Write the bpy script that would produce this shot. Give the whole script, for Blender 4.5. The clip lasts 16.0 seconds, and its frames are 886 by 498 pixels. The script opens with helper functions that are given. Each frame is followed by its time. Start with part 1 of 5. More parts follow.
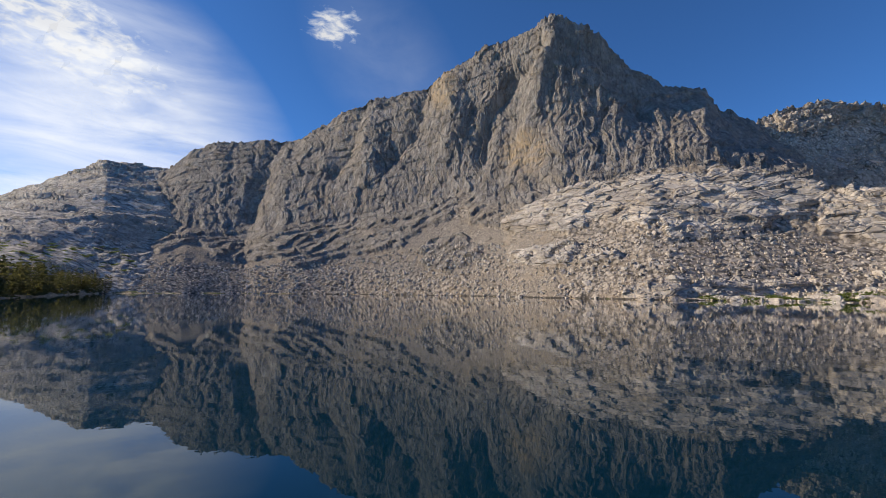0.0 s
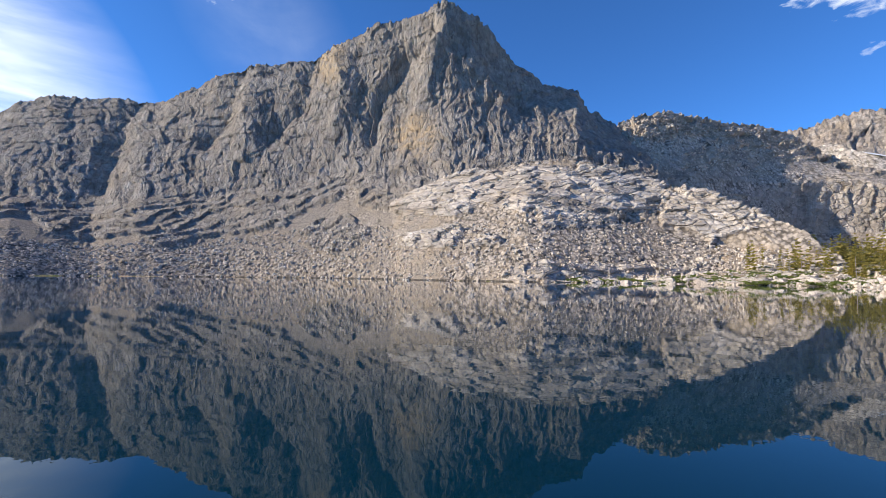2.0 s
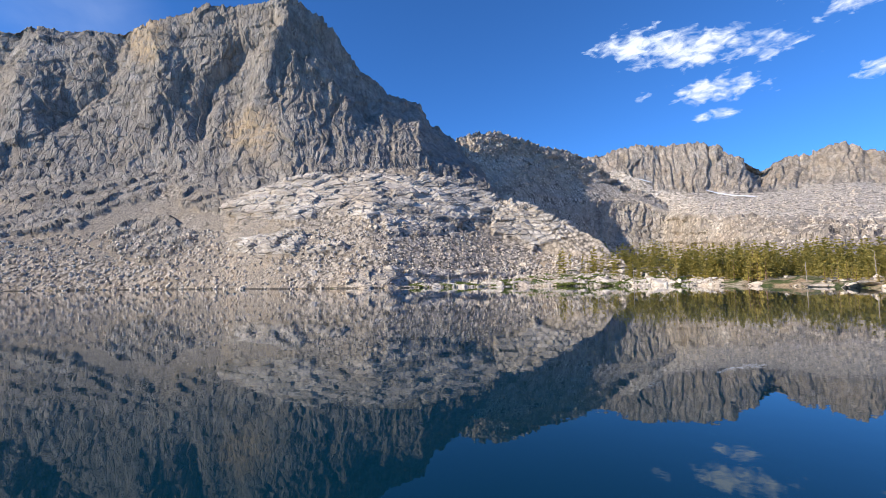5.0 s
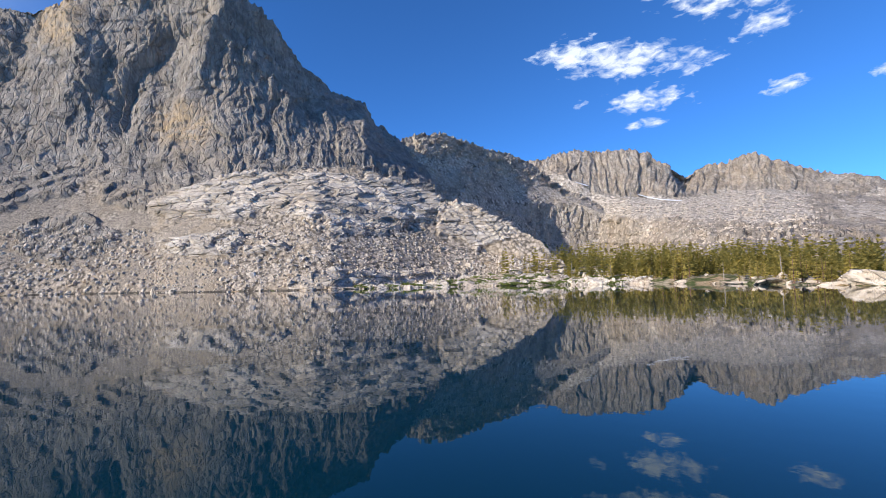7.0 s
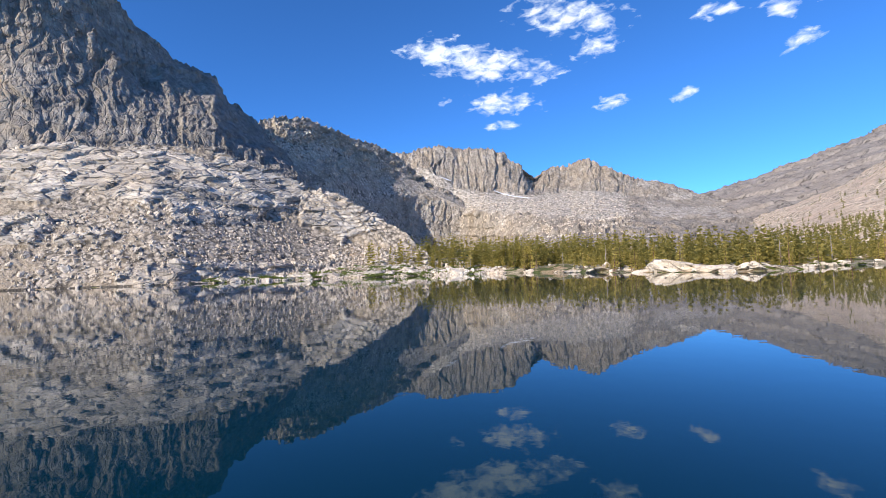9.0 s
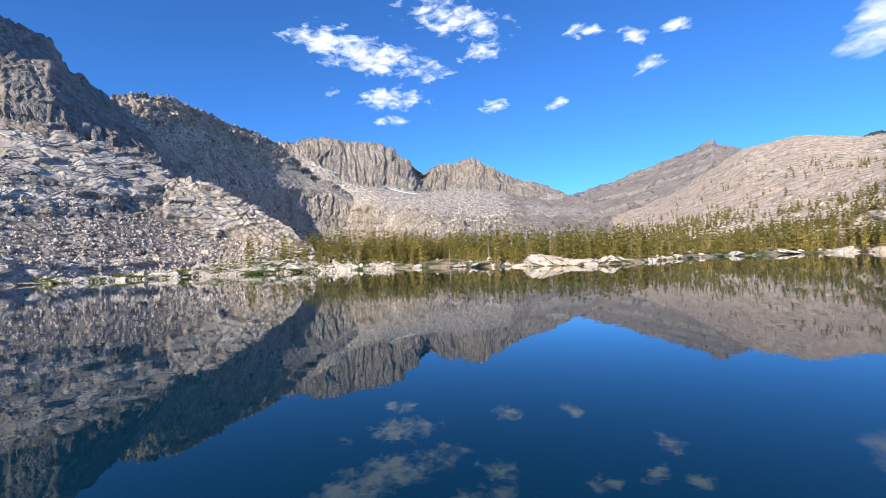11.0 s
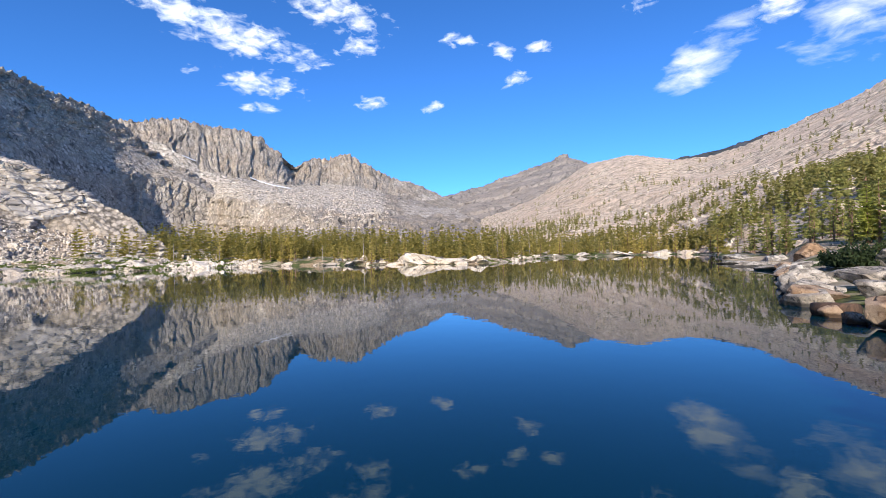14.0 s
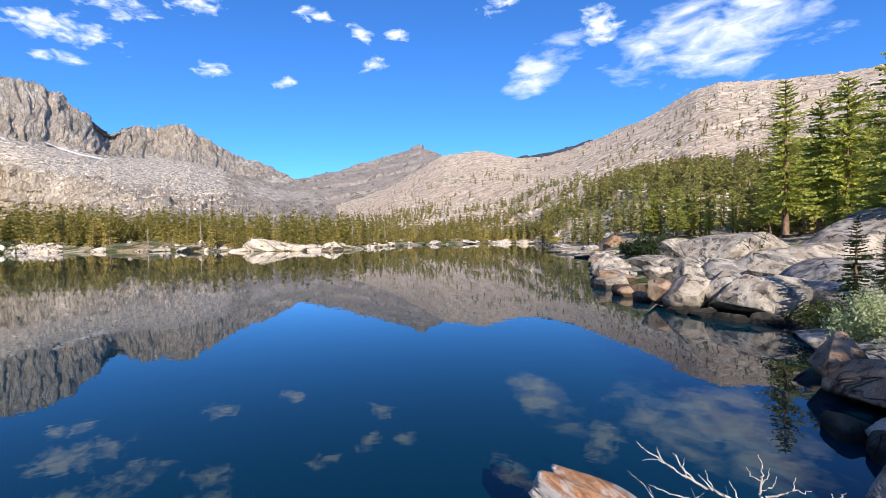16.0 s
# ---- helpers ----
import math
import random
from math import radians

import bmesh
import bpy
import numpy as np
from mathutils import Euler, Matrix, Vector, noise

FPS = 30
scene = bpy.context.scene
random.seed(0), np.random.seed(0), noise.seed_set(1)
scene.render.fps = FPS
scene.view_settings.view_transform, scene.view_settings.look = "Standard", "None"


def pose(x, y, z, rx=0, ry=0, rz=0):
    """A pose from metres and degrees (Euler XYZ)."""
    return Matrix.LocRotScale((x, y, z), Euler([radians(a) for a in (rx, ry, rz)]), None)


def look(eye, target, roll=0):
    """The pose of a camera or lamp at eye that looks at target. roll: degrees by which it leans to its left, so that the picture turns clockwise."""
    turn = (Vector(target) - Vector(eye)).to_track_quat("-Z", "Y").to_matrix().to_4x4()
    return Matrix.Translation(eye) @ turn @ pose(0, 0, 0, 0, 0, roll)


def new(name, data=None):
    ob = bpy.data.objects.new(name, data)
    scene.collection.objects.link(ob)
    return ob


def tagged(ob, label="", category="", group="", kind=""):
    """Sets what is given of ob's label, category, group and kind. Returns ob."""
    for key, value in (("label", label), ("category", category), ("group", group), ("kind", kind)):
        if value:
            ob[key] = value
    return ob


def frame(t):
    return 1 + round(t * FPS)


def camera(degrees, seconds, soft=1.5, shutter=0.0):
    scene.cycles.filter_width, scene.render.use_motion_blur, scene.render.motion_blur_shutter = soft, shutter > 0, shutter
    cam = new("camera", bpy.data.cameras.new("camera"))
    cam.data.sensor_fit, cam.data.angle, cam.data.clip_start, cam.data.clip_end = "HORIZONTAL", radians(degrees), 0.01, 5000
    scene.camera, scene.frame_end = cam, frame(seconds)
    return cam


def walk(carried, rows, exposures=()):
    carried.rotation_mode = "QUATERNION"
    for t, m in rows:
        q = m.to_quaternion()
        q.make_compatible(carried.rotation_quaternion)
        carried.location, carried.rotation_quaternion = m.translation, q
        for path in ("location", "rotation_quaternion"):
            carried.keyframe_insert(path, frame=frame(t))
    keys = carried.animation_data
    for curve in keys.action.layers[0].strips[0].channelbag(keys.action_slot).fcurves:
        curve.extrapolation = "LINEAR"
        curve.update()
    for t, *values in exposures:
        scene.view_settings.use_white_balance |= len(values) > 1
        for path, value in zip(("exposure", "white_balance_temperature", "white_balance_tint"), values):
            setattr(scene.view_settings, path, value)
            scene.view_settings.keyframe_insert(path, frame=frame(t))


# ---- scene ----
cam = camera(89.55, 16.0, soft=0.6)
EYE, ARM = 2.6, 0.3   # eye height over the water; the hand's distance from the turning body
ROWS = [  # seconds, yaw, pitch, roll
    (0.0, 0.00, 5.53, -0.44),
    (0.5, -4.40, 5.02, -0.56),
    (1.0, -11.75, 3.90, -0.76),
    (1.5, -12.94, 3.37, -0.76),
    (2.0, -14.31, 3.44, -0.49),
    (2.5, -18.17, 3.49, 0.10),
    (3.0, -22.03, 3.42, 0.40),
    (3.5, -24.90, 3.37, 0.38),
    (4.0, -28.20, 3.51, 0.45),
    (4.2, -29.73, 3.59, 0.43),
    (6.3, -38.54, 4.74, 1.18),
    (6.5, -39.48, 4.56, 1.08),
    (7.0, -40.92, 4.18, 1.27),
    (7.5, -43.68, 3.81, 1.50),
    (8.0, -48.50, 3.35, 1.69),
    (8.5, -53.56, 2.99, 1.90),
    (9.0, -57.97, 2.59, 1.96),
    (9.5, -62.63, 2.17, 1.79),
    (10.0, -66.33, 1.72, 1.67),
    (10.2, -67.47, 1.61, 1.88),
    (12.3, -76.97, 1.41, 2.20),
    (12.5, -77.11, 1.36, 2.11),
    (13.0, -79.18, 1.33, 1.94),
    (13.5, -84.02, 1.14, 1.82),
    (14.0, -88.05, 0.66, 1.84),
    (14.5, -91.97, 0.08, 1.77),
    (15.0, -96.63, -0.48, 1.52),
    (15.5, -102.02, -1.05, 1.18),
    (16.0, -106.40, -1.44, 0.99),
]


def stand(t, yaw, pitch, roll):
    a = radians(yaw)
    return (t, pose(-ARM * math.sin(a), ARM * math.cos(a), EYE, 90 + pitch, roll, yaw))


walk(cam, [stand(*r) for r in ROWS], [(0.0, -0.35, 7000, 10), (0.6, -0.2, 6900, 10), (1.1, 0.05, 6750, 10), (3.5, 0.2, 6450, 10), (7.0, 0.1, 6300, 10), (9.0, 0.2, 6300, 10), (13.0, 0.22, 6300, 10), (16.0, 0.25, 6350, 10)])

# ---- light ----
SUN_AZ, SUN_EL = -80.0, 27.0
sun = new("sun", bpy.data.lights.new("sun", "SUN"))
sun.data.energy, sun.data.angle, sun.data.color = 5.9, radians(0.5), (1.0, 0.885, 0.73)
to_sun = Vector((math.sin(radians(SUN_AZ)) * math.cos(radians(SUN_EL)), math.cos(radians(SUN_AZ)) * math.cos(radians(SUN_EL)), math.sin(radians(SUN_EL))))
sun.matrix_world = look(to_sun * 50, (0, 0, 0))
world = bpy.data.worlds.new("world")
scene.world = world
world.use_nodes = True
wn = world.node_tree
sky = wn.nodes.new("ShaderNodeTexSky")
sky.sky_type, sky.sun_disc = "NISHITA", False
sky.sun_elevation, sky.sun_rotation = radians(SUN_EL), radians(SUN_AZ)
sky.altitude, sky.air_density, sky.dust_density, sky.ozone_density = 3200, 0.95, 0.05, 4.0
tint = wn.nodes.new("ShaderNodeMix")
tint.data_type, tint.blend_type = "RGBA", "MULTIPLY"
tint.inputs[0].default_value, tint.inputs[7].default_value = 1.0, (0.46, 0.89, 1.28, 1)
wn.links.new(sky.outputs[0], tint.inputs[6])
wn.links.new(tint.outputs[2], wn.nodes["Background"].inputs[0])
wn.nodes["Background"].inputs[1].default_value = 0.165


# ---- noise ----
def hash3(i, j, k, seed):
    n = (i * 374761393 + j * 668265263 + k * 2147483647 + seed * 1274126177) & 0xFFFFFFFF
    n = ((n ^ (n >> 13)) * 1274126177) & 0xFFFFFFFF
    n = ((n ^ (n >> 16)) * 2246822519) & 0xFFFFFFFF
    return (n ^ (n >> 15)) & 0xFFFF


def gnoise(p, seed=0):
    """Gradient noise of an (n, 3) array, about -1 to 1."""
    f = np.floor(p)
    i = f.astype(np.int64)
    d = p - f
    u = d * d * d * (d * (d * 6 - 15) + 10)
    out = 0.0
    for a in (0, 1):
        wx = u[:, 0] if a else 1 - u[:, 0]
        for b in (0, 1):
            wy = u[:, 1] if b else 1 - u[:, 1]
            for c in (0, 1):
                wz = u[:, 2] if c else 1 - u[:, 2]
                h = hash3(i[:, 0] + a, i[:, 1] + b, i[:, 2] + c, seed)
                gx, gy, gz = (h & 31) / 15.5 - 1, ((h >> 5) & 31) / 15.5 - 1, ((h >> 10) & 31) / 15.5 - 1
                out = out + wx * wy * wz * (gx * (d[:, 0] - a) + gy * (d[:, 1] - b) + gz * (d[:, 2] - c))
    return out * 1.3


def fbm(p, size, octaves=4, seed=0, ridged=False, gain=0.5):
    p = np.asarray(p, float) / np.asarray(size, float)
    out, amp = np.zeros(len(p)), 1.0
    for o in range(octaves):
        n = gnoise(p * 2.03 ** o + 17.3 * o, seed + o)
        out += amp * (1 - 2 * np.abs(n) * 1.6 if ridged else n)
        amp *= gain
    return out


def facets(s, z, wide, tall, seed, tilt=0.6):
    """Broken rock on a face with coordinates s and z: each cell of a jittered lattice is one tilted plane with its own offset, about -1 to 1."""
    x, y = s / wide, z / tall
    fx, fy = np.floor(x).astype(np.int64), np.floor(y).astype(np.int64)
    best, value = np.full(len(x), 1e9), np.zeros(len(x))
    for a in (-1, 0, 1):
        for b in (-1, 0, 1):
            i, j = fx + a, fy + b
            h, h2 = hash3(i, j, i * 0, seed), hash3(i, j, i * 0, seed + 91)
            dx, dy = x - i - (h & 63) / 63, y - j - ((h >> 6) & 63) / 63
            dist = dx * dx + dy * dy
            near = dist < best
            best = np.where(near, dist, best)
            lean = ((h2 & 63) / 31.5 - 1) * dx + (((h2 >> 6) & 63) / 31.5 - 1) * dy
            value = np.where(near, (hash3(i, j, i * 0, seed + 7) & 255) / 127.5 - 1 + tilt * 2 * lean, value)
    return value


def flat_noise(s, z, wide, tall, seed, octaves=3, gain=0.5):
    return fbm(np.stack([s / wide, z / tall, 0 * s + 0.37 * seed], -1), 1.0, octaves, seed, False, gain)


def creases(s, z, wide, tall, seed, octaves=3):
    """Rounded ribs parted by sharp gullies, 0 in the gullies and about 1 on the ribs."""
    out, amp = 0.0, 1.0
    for o in range(octaves):
        out = out + amp * np.abs(flat_noise(s, z, wide / 2.1 ** o, tall / 1.7 ** o, seed + 3 * o, 1)) * 2.2
        amp *= 0.5
    return out / 1.75


def slabs(s, z, dip, period, seed):
    """Overlapping sheets of rock that dip along the face: each juts out sharply at its lower edge and tapers upwards; 0 to 1."""
    u = z * math.cos(dip) - s * math.sin(dip)
    t = u / period + 0.9 * flat_noise(s, z, period * 4, period * 2.5, seed, 3) + 0.16 * facets(s, z, period * 2.6, period * 1.1, seed + 5)
    band = np.floor(t)
    k = (hash3(band.astype(np.int64), band.astype(np.int64) * 0, band.astype(np.int64) * 0, seed) & 255) / 255
    return (1 - (t - band)) ** 1.4 * (0.35 + 0.65 * k)


def soft(x, a, b):
    w = np.clip((x - a) / (b - a), 0, 1)
    return w * w * (3 - 2 * w)


def patches(az, el, spots):
    """1 inside ellipses given by their centres and half widths in azimuth and elevation, falling to 0 outside."""
    out = np.zeros(len(az))
    for a, e, wa, we in spots:
        out = np.maximum(out, 1.6 - np.hypot((az - a) / wa, (el - e) / we))
    return np.clip(out * 1.2, 0, 1)


def stroke(az, el, path, wide):
    """1 on a line through points of azimuth and elevation, falling to 0 at its width."""
    best = np.full(len(az), 1e9)
    for (a0, e0), (a1, e1) in zip(path[:-1], path[1:]):
        da, de = a1 - a0, e1 - e0
        w = np.clip(((az - a0) * da + (el - e0) * de) / (da * da + de * de), 0, 1)
        best = np.minimum(best, np.hypot(az - a0 - w * da, el - e0 - w * de))
    return np.clip(1 - best / wide, 0, 1)


# ---- materials ----
def material(name):
    m = bpy.data.materials.new(name)
    m.use_nodes = True
    nt = m.node_tree
    return m, nt, nt.nodes["Principled BSDF"]


def node(nt, kind, **inputs):
    n = nt.nodes.new(kind)
    for k, v in inputs.items():
        n.inputs[k.replace("_", " ")].default_value = v
    return n


def ramp(nt, fac, stops):
    r = nt.nodes.new("ShaderNodeValToRGB")
    while len(r.color_ramp.elements) < len(stops):
        r.color_ramp.elements.new(0.5)
    for e, (pos, col) in zip(r.color_ramp.elements, stops):
        e.position, e.color = pos, (*col, 1) if len(col) == 3 else col
    nt.links.new(fac, r.inputs[0])
    return r.outputs[0]


def mixed(nt, fac, a, b, how="MIX"):
    m = nt.nodes.new("ShaderNodeMix")
    m.data_type, m.blend_type = "RGBA", how
    for sock, v in ((m.inputs[0], fac), (m.inputs[6], a), (m.inputs[7], b)):
        if isinstance(v, (int, float)):
            sock.default_value = v
        elif isinstance(v, tuple):
            sock.default_value = (*v, 1)
        else:
            nt.links.new(v, sock)
    return m.outputs[2]


def scaled(nt, scale):
    """World coordinates, stretched."""
    g = nt.nodes.new("ShaderNodeNewGeometry")
    m = nt.nodes.new("ShaderNodeMapping")
    m.inputs["Scale"].default_value = scale
    nt.links.new(g.outputs["Position"], m.inputs[0])
    return m.outputs[0]


def tex(nt, vec, scale, detail=5, rough=0.6, distort=0.0):
    n = node(nt, "ShaderNodeTexNoise", Scale=scale, Detail=detail, Roughness=rough, Distortion=distort)
    nt.links.new(vec, n.inputs["Vector"])
    return n.outputs[0]


def bumped(nt, bsdf, height, strength, distance):
    b = node(nt, "ShaderNodeBump", Strength=strength, Distance=distance)
    nt.links.new(height, b.inputs["Height"])
    nt.links.new(b.outputs[0], bsdf.inputs["Normal"])


def rock(name, light, dark, warm, unit=1.0, stretch=(1, 1, 0.35), green=0.0, contrast=1.0, near=False):
    """Granite: light and dark grain, warm stains, cracks; unit is the size of its blocks in metres."""
    m, nt, b = material(name)
    v, iso = scaled(nt, stretch), scaled(nt, (1, 1, 1))
    grain = tex(nt, v, 0.35 / unit, 8, 0.68, 0.4)
    broad = tex(nt, iso, 0.03 / unit, 4, 0.6, 0.5)
    col = mixed(nt, ramp(nt, grain, [(0.5 - 0.14 / contrast, (0, 0, 0)), (0.5 + 0.14 / contrast, (1, 1, 1))]), dark, light)
    col = mixed(nt, ramp(nt, broad, [(0.42, (0, 0, 0)), (0.66, (0.75, 0.75, 0.75))]), col, warm)
    if stretch[2] < 1:
        streak = tex(nt, scaled(nt, (1, 1, 0.06)), 0.12 / unit, 5, 0.6, 0.2)
        col = mixed(nt, ramp(nt, streak, [(0.54, (0, 0, 0)), (0.7, (0.5, 0.5, 0.5))]), col, dark)
    lines = tex(nt, v, 0.09 / unit, 3, 0.55, 1.2)
    half = 0.01 if near else 0.022
    crack = ramp(nt, lines, [(0.5 - half, (1, 1, 1)), (0.5, (0, 0, 0)), (0.5 + half, (1, 1, 1))])
    if near:
        gate = ramp(nt, tex(nt, iso, 0.7, 3), [(0.5, (1, 1, 1)), (0.56, (0, 0, 0))])
        crack = mixed(nt, 1.0, crack, gate, "LIGHTEN")
        speck = tex(nt, iso, 45.0, 3, 0.7)
        col = mixed(nt, ramp(nt, speck, [(0.5, (0, 0, 0)), (0.62, (0.55, 0.55, 0.55))]), col, dark)
        lichen = tex(nt, iso, 2.6, 8, 0.75, 0.3)
        col = mixed(nt, ramp(nt, lichen, [(0.515, (0, 0, 0)), (0.58, (0.9, 0.9, 0.9))]), col, tuple(c * 0.55 for c in dark))
        run = tex(nt, scaled(nt, (1, 1, 0.25)), 1.1, 6, 0.65, 0.4)
        col = mixed(nt, ramp(nt, run, [(0.52, (0, 0, 0)), (0.64, (0.7, 0.7, 0.7))]), col, dark)
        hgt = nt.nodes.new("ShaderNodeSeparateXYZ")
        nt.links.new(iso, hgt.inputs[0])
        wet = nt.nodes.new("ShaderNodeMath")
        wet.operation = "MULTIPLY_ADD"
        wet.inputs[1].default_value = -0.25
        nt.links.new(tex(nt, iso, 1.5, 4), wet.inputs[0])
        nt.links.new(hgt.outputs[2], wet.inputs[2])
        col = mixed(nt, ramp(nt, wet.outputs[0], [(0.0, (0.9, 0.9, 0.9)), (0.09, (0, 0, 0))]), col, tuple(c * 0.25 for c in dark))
    deep = 0.85
    col = mixed(nt, ramp(nt, crack, [(0, (deep, deep, deep)), (0.7, (0, 0, 0))]), col, tuple(c * 0.3 for c in dark))
    if not near:
        fine = tex(nt, scaled(nt, (1, 1, stretch[2] * 0.7)), 0.3 / unit, 2, 0.5, 1.5)
        col = mixed(nt, ramp(nt, fine, [(0.475, (0, 0, 0)), (0.5, (0.6, 0.6, 0.6)), (0.525, (0, 0, 0))]), col, tuple(c * 0.35 for c in dark))
    g = nt.nodes.new("ShaderNodeNewGeometry")
    sep = nt.nodes.new("ShaderNodeSeparateXYZ")
    nt.links.new(g.outputs["True Normal"], sep.inputs[0])
    if green:
        leaf = tex(nt, iso, 0.1 / unit, 7, 0.7, 0.6)
        flat = ramp(nt, sep.outputs[2], [(0.72, (0, 0, 0)), (0.86, (1, 1, 1))])
        mask = ramp(nt, leaf, [(0.64 - 0.2 * green, (0, 0, 0)), (0.72 - 0.2 * green, (1, 1, 1))])
        wide = tex(nt, iso, 0.012 / unit, 5, 0.6, 0.5)
        col = mixed(nt, ramp(nt, wide, [(0.5, (0, 0, 0)), (0.62, (0.6, 0.6, 0.6))]), col, (0.27, 0.25, 0.2))
        both = mixed(nt, 1.0, flat, mask, "MULTIPLY")
        col = mixed(nt, both, col, mixed(nt, tex(nt, iso, 0.6 / unit), (0.035, 0.055, 0.015), (0.13, 0.15, 0.04)))
    nt.links.new(col, b.inputs["Base Color"])
    b.inputs["Roughness"].default_value = 0.9
    b.inputs["Specular IOR Level"].default_value = 0.2
    h = mixed(nt, 0.5, grain, crack)
    bumped(nt, b, h, 0.9, 1.2 * unit)
    return m


def math_node(nt, how, a, b=None, c=None):
    n = nt.nodes.new("ShaderNodeMath")
    n.operation = how
    for sock, v in zip(n.inputs, (a, b, c)):
        if v is None:
            continue
        if isinstance(v, (int, float)):
            sock.default_value = v
        else:
            nt.links.new(v, sock)
    return n.outputs[0]


def cells(nt, vec, scale, feature="F1"):
    v = node(nt, "ShaderNodeTexVoronoi", Scale=scale)
    v.feature = feature
    nt.links.new(vec, v.inputs["Vector"])
    return v


def grey(v):
    return (v, v, v)


def granite(name, light, dark, warm, scree, block, stretch=(1, 1, 1), stone=1.6, streaks=0.0, green=0.0, relief=0.3, ochre_and_sun=(0.5, 0.36, 0.2)):
    """Jointed granite with scree between: the mesh's 'bare' value says where the rock stands free. block and stone are sizes in metres."""
    m, nt, b = material(name)
    iso = scaled(nt, (1, 1, 1))
    swirl = node(nt, "ShaderNodeTexNoise", Scale=0.35 / block, Detail=3)
    nt.links.new(iso, swirl.inputs["Vector"])
    off = nt.nodes.new("ShaderNodeVectorMath")
    off.operation = "MULTIPLY_ADD"
    off.inputs[1].default_value = (1.1 * block,) * 3
    nt.links.new(swirl.outputs["Color"], off.inputs[0])
    nt.links.new(iso, off.inputs[2])
    mp = nt.nodes.new("ShaderNodeMapping")
    mp.inputs["Scale"].default_value = stretch
    nt.links.new(off.outputs[0], mp.inputs[0])
    v = mp.outputs[0]
    grain = tex(nt, scaled(nt, stretch), 0.5 / block, 9, 0.72, 0.3)
    broad = tex(nt, iso, 0.022, 5, 0.6, 0.4)
    # blocks
    big, big_edge = cells(nt, v, 1 / block), cells(nt, v, 1 / block, "DISTANCE_TO_EDGE")
    fine, fine_edge = cells(nt, v, 2.9 / block), cells(nt, v, 2.9 / block, "DISTANCE_TO_EDGE")
    col = mixed(nt, ramp(nt, grain, [(0.34, grey(0)), (0.62, grey(1))]), dark, light)
    col = mixed(nt, ramp(nt, broad, [(0.45, grey(0)), (0.68, grey(0.7))]), col, warm)
    col = mixed(nt, 1.0, col, ramp(nt, big.outputs["Color"], [(0.1, grey(0.86)), (0.9, grey(1.1))]), "MULTIPLY")
    col = mixed(nt, 1.0, col, ramp(nt, fine.outputs["Color"], [(0.1, grey(0.84)), (0.9, grey(1.12))]), "MULTIPLY")
    if streaks:
        run = tex(nt, scaled(nt, (1, 1, 0.07)), 0.16, 6, 0.65, 0.3)
        col = mixed(nt, ramp(nt, run, [(0.5, grey(0)), (0.66, grey(streaks))]), col, tuple(c * 0.6 for c in dark))
    gate = ramp(nt, tex(nt, iso, 0.35 / block, 4, 0.6), [(0.5, grey(0.0)), (0.62, grey(0.8))])
    gate2 = ramp(nt, tex(nt, iso, 0.8 / block, 3, 0.6), [(0.5, grey(0.0)), (0.64, grey(0.65))])
    # shadow inside the joints, drawn into the colour as thin dark lines
    joint = mixed(nt, 1.0, ramp(nt, big_edge.outputs["Distance"], [(0.0, grey(1)), (0.04, grey(0))]), gate, "MULTIPLY")
    joint2 = mixed(nt, 1.0, ramp(nt, fine_edge.outputs["Distance"], [(0.0, grey(1)), (0.08, grey(0))]), gate2, "MULTIPLY")
    joint = mixed(nt, 1.0, joint, joint2, "LIGHTEN")
    col = mixed(nt, joint, col, tuple(c * 0.4 for c in dark))
    high = math_node(nt, "MULTIPLY_ADD", big.outputs["Color"], 0.55, ramp(nt, big_edge.outputs["Distance"], [(0.0, grey(0)), (0.1, grey(0.5))]))
    high = math_node(nt, "MULTIPLY_ADD", fine.outputs["Color"], 0.3, high)
    high = math_node(nt, "MULTIPLY_ADD", ramp(nt, fine_edge.outputs["Distance"], [(0.0, grey(0)), (0.12, grey(1))]), 0.16, high)
    high = math_node(nt, "MULTIPLY_ADD", grain, 0.5, high)
    # scree: stones of two sizes
    jolt = node(nt, "ShaderNodeTexNoise", Scale=0.55 / stone, Detail=4, Roughness=0.65)
    nt.links.new(iso, jolt.inputs["Vector"])
    ragged = nt.nodes.new("ShaderNodeVectorMath")
    ragged.operation = "MULTIPLY_ADD"
    ragged.inputs[1].default_value = (3.2 * stone, 3.2 * stone, 2.2 * stone)
    nt.links.new(jolt.outputs["Color"], ragged.inputs[0])
    nt.links.new(iso, ragged.inputs[2])
    few, many = cells(nt, ragged.outputs[0], 0.36 / stone), cells(nt, ragged.outputs[0], 1 / stone)
    spread = nt.nodes.new("ShaderNodeAttribute")
    spread.attribute_name = "coarse"
    sizes = ramp(nt, math_node(nt, "MULTIPLY_ADD", tex(nt, iso, 0.06, 5, 0.7), 1.2, spread.outputs["Fac"]), [(0.95, grey(0)), (1.15, grey(1))])
    tone = mixed(nt, ramp(nt, many.outputs["Color"], [(0.1, grey(0)), (0.9, grey(1))]), tuple(c * 0.6 for c in scree), tuple(min(0.95, c * 1.25) for c in scree))
    tone_big = mixed(nt, ramp(nt, few.outputs["Color"], [(0.1, grey(0)), (0.9, grey(1))]), tuple(c * 0.7 for c in scree), tuple(min(0.95, c * 1.4) for c in scree))
    # shade between the stones, darkened into their colour
    gap_shade = ramp(nt, many.outputs["Distance"], [(0.45, grey(1)), (0.75, grey(0.5))])
    gap_shade_big = ramp(nt, few.outputs["Distance"], [(0.42, grey(1)), (0.72, grey(0.3))])
    loose = mixed(nt, 1.0, tone, gap_shade, "MULTIPLY")
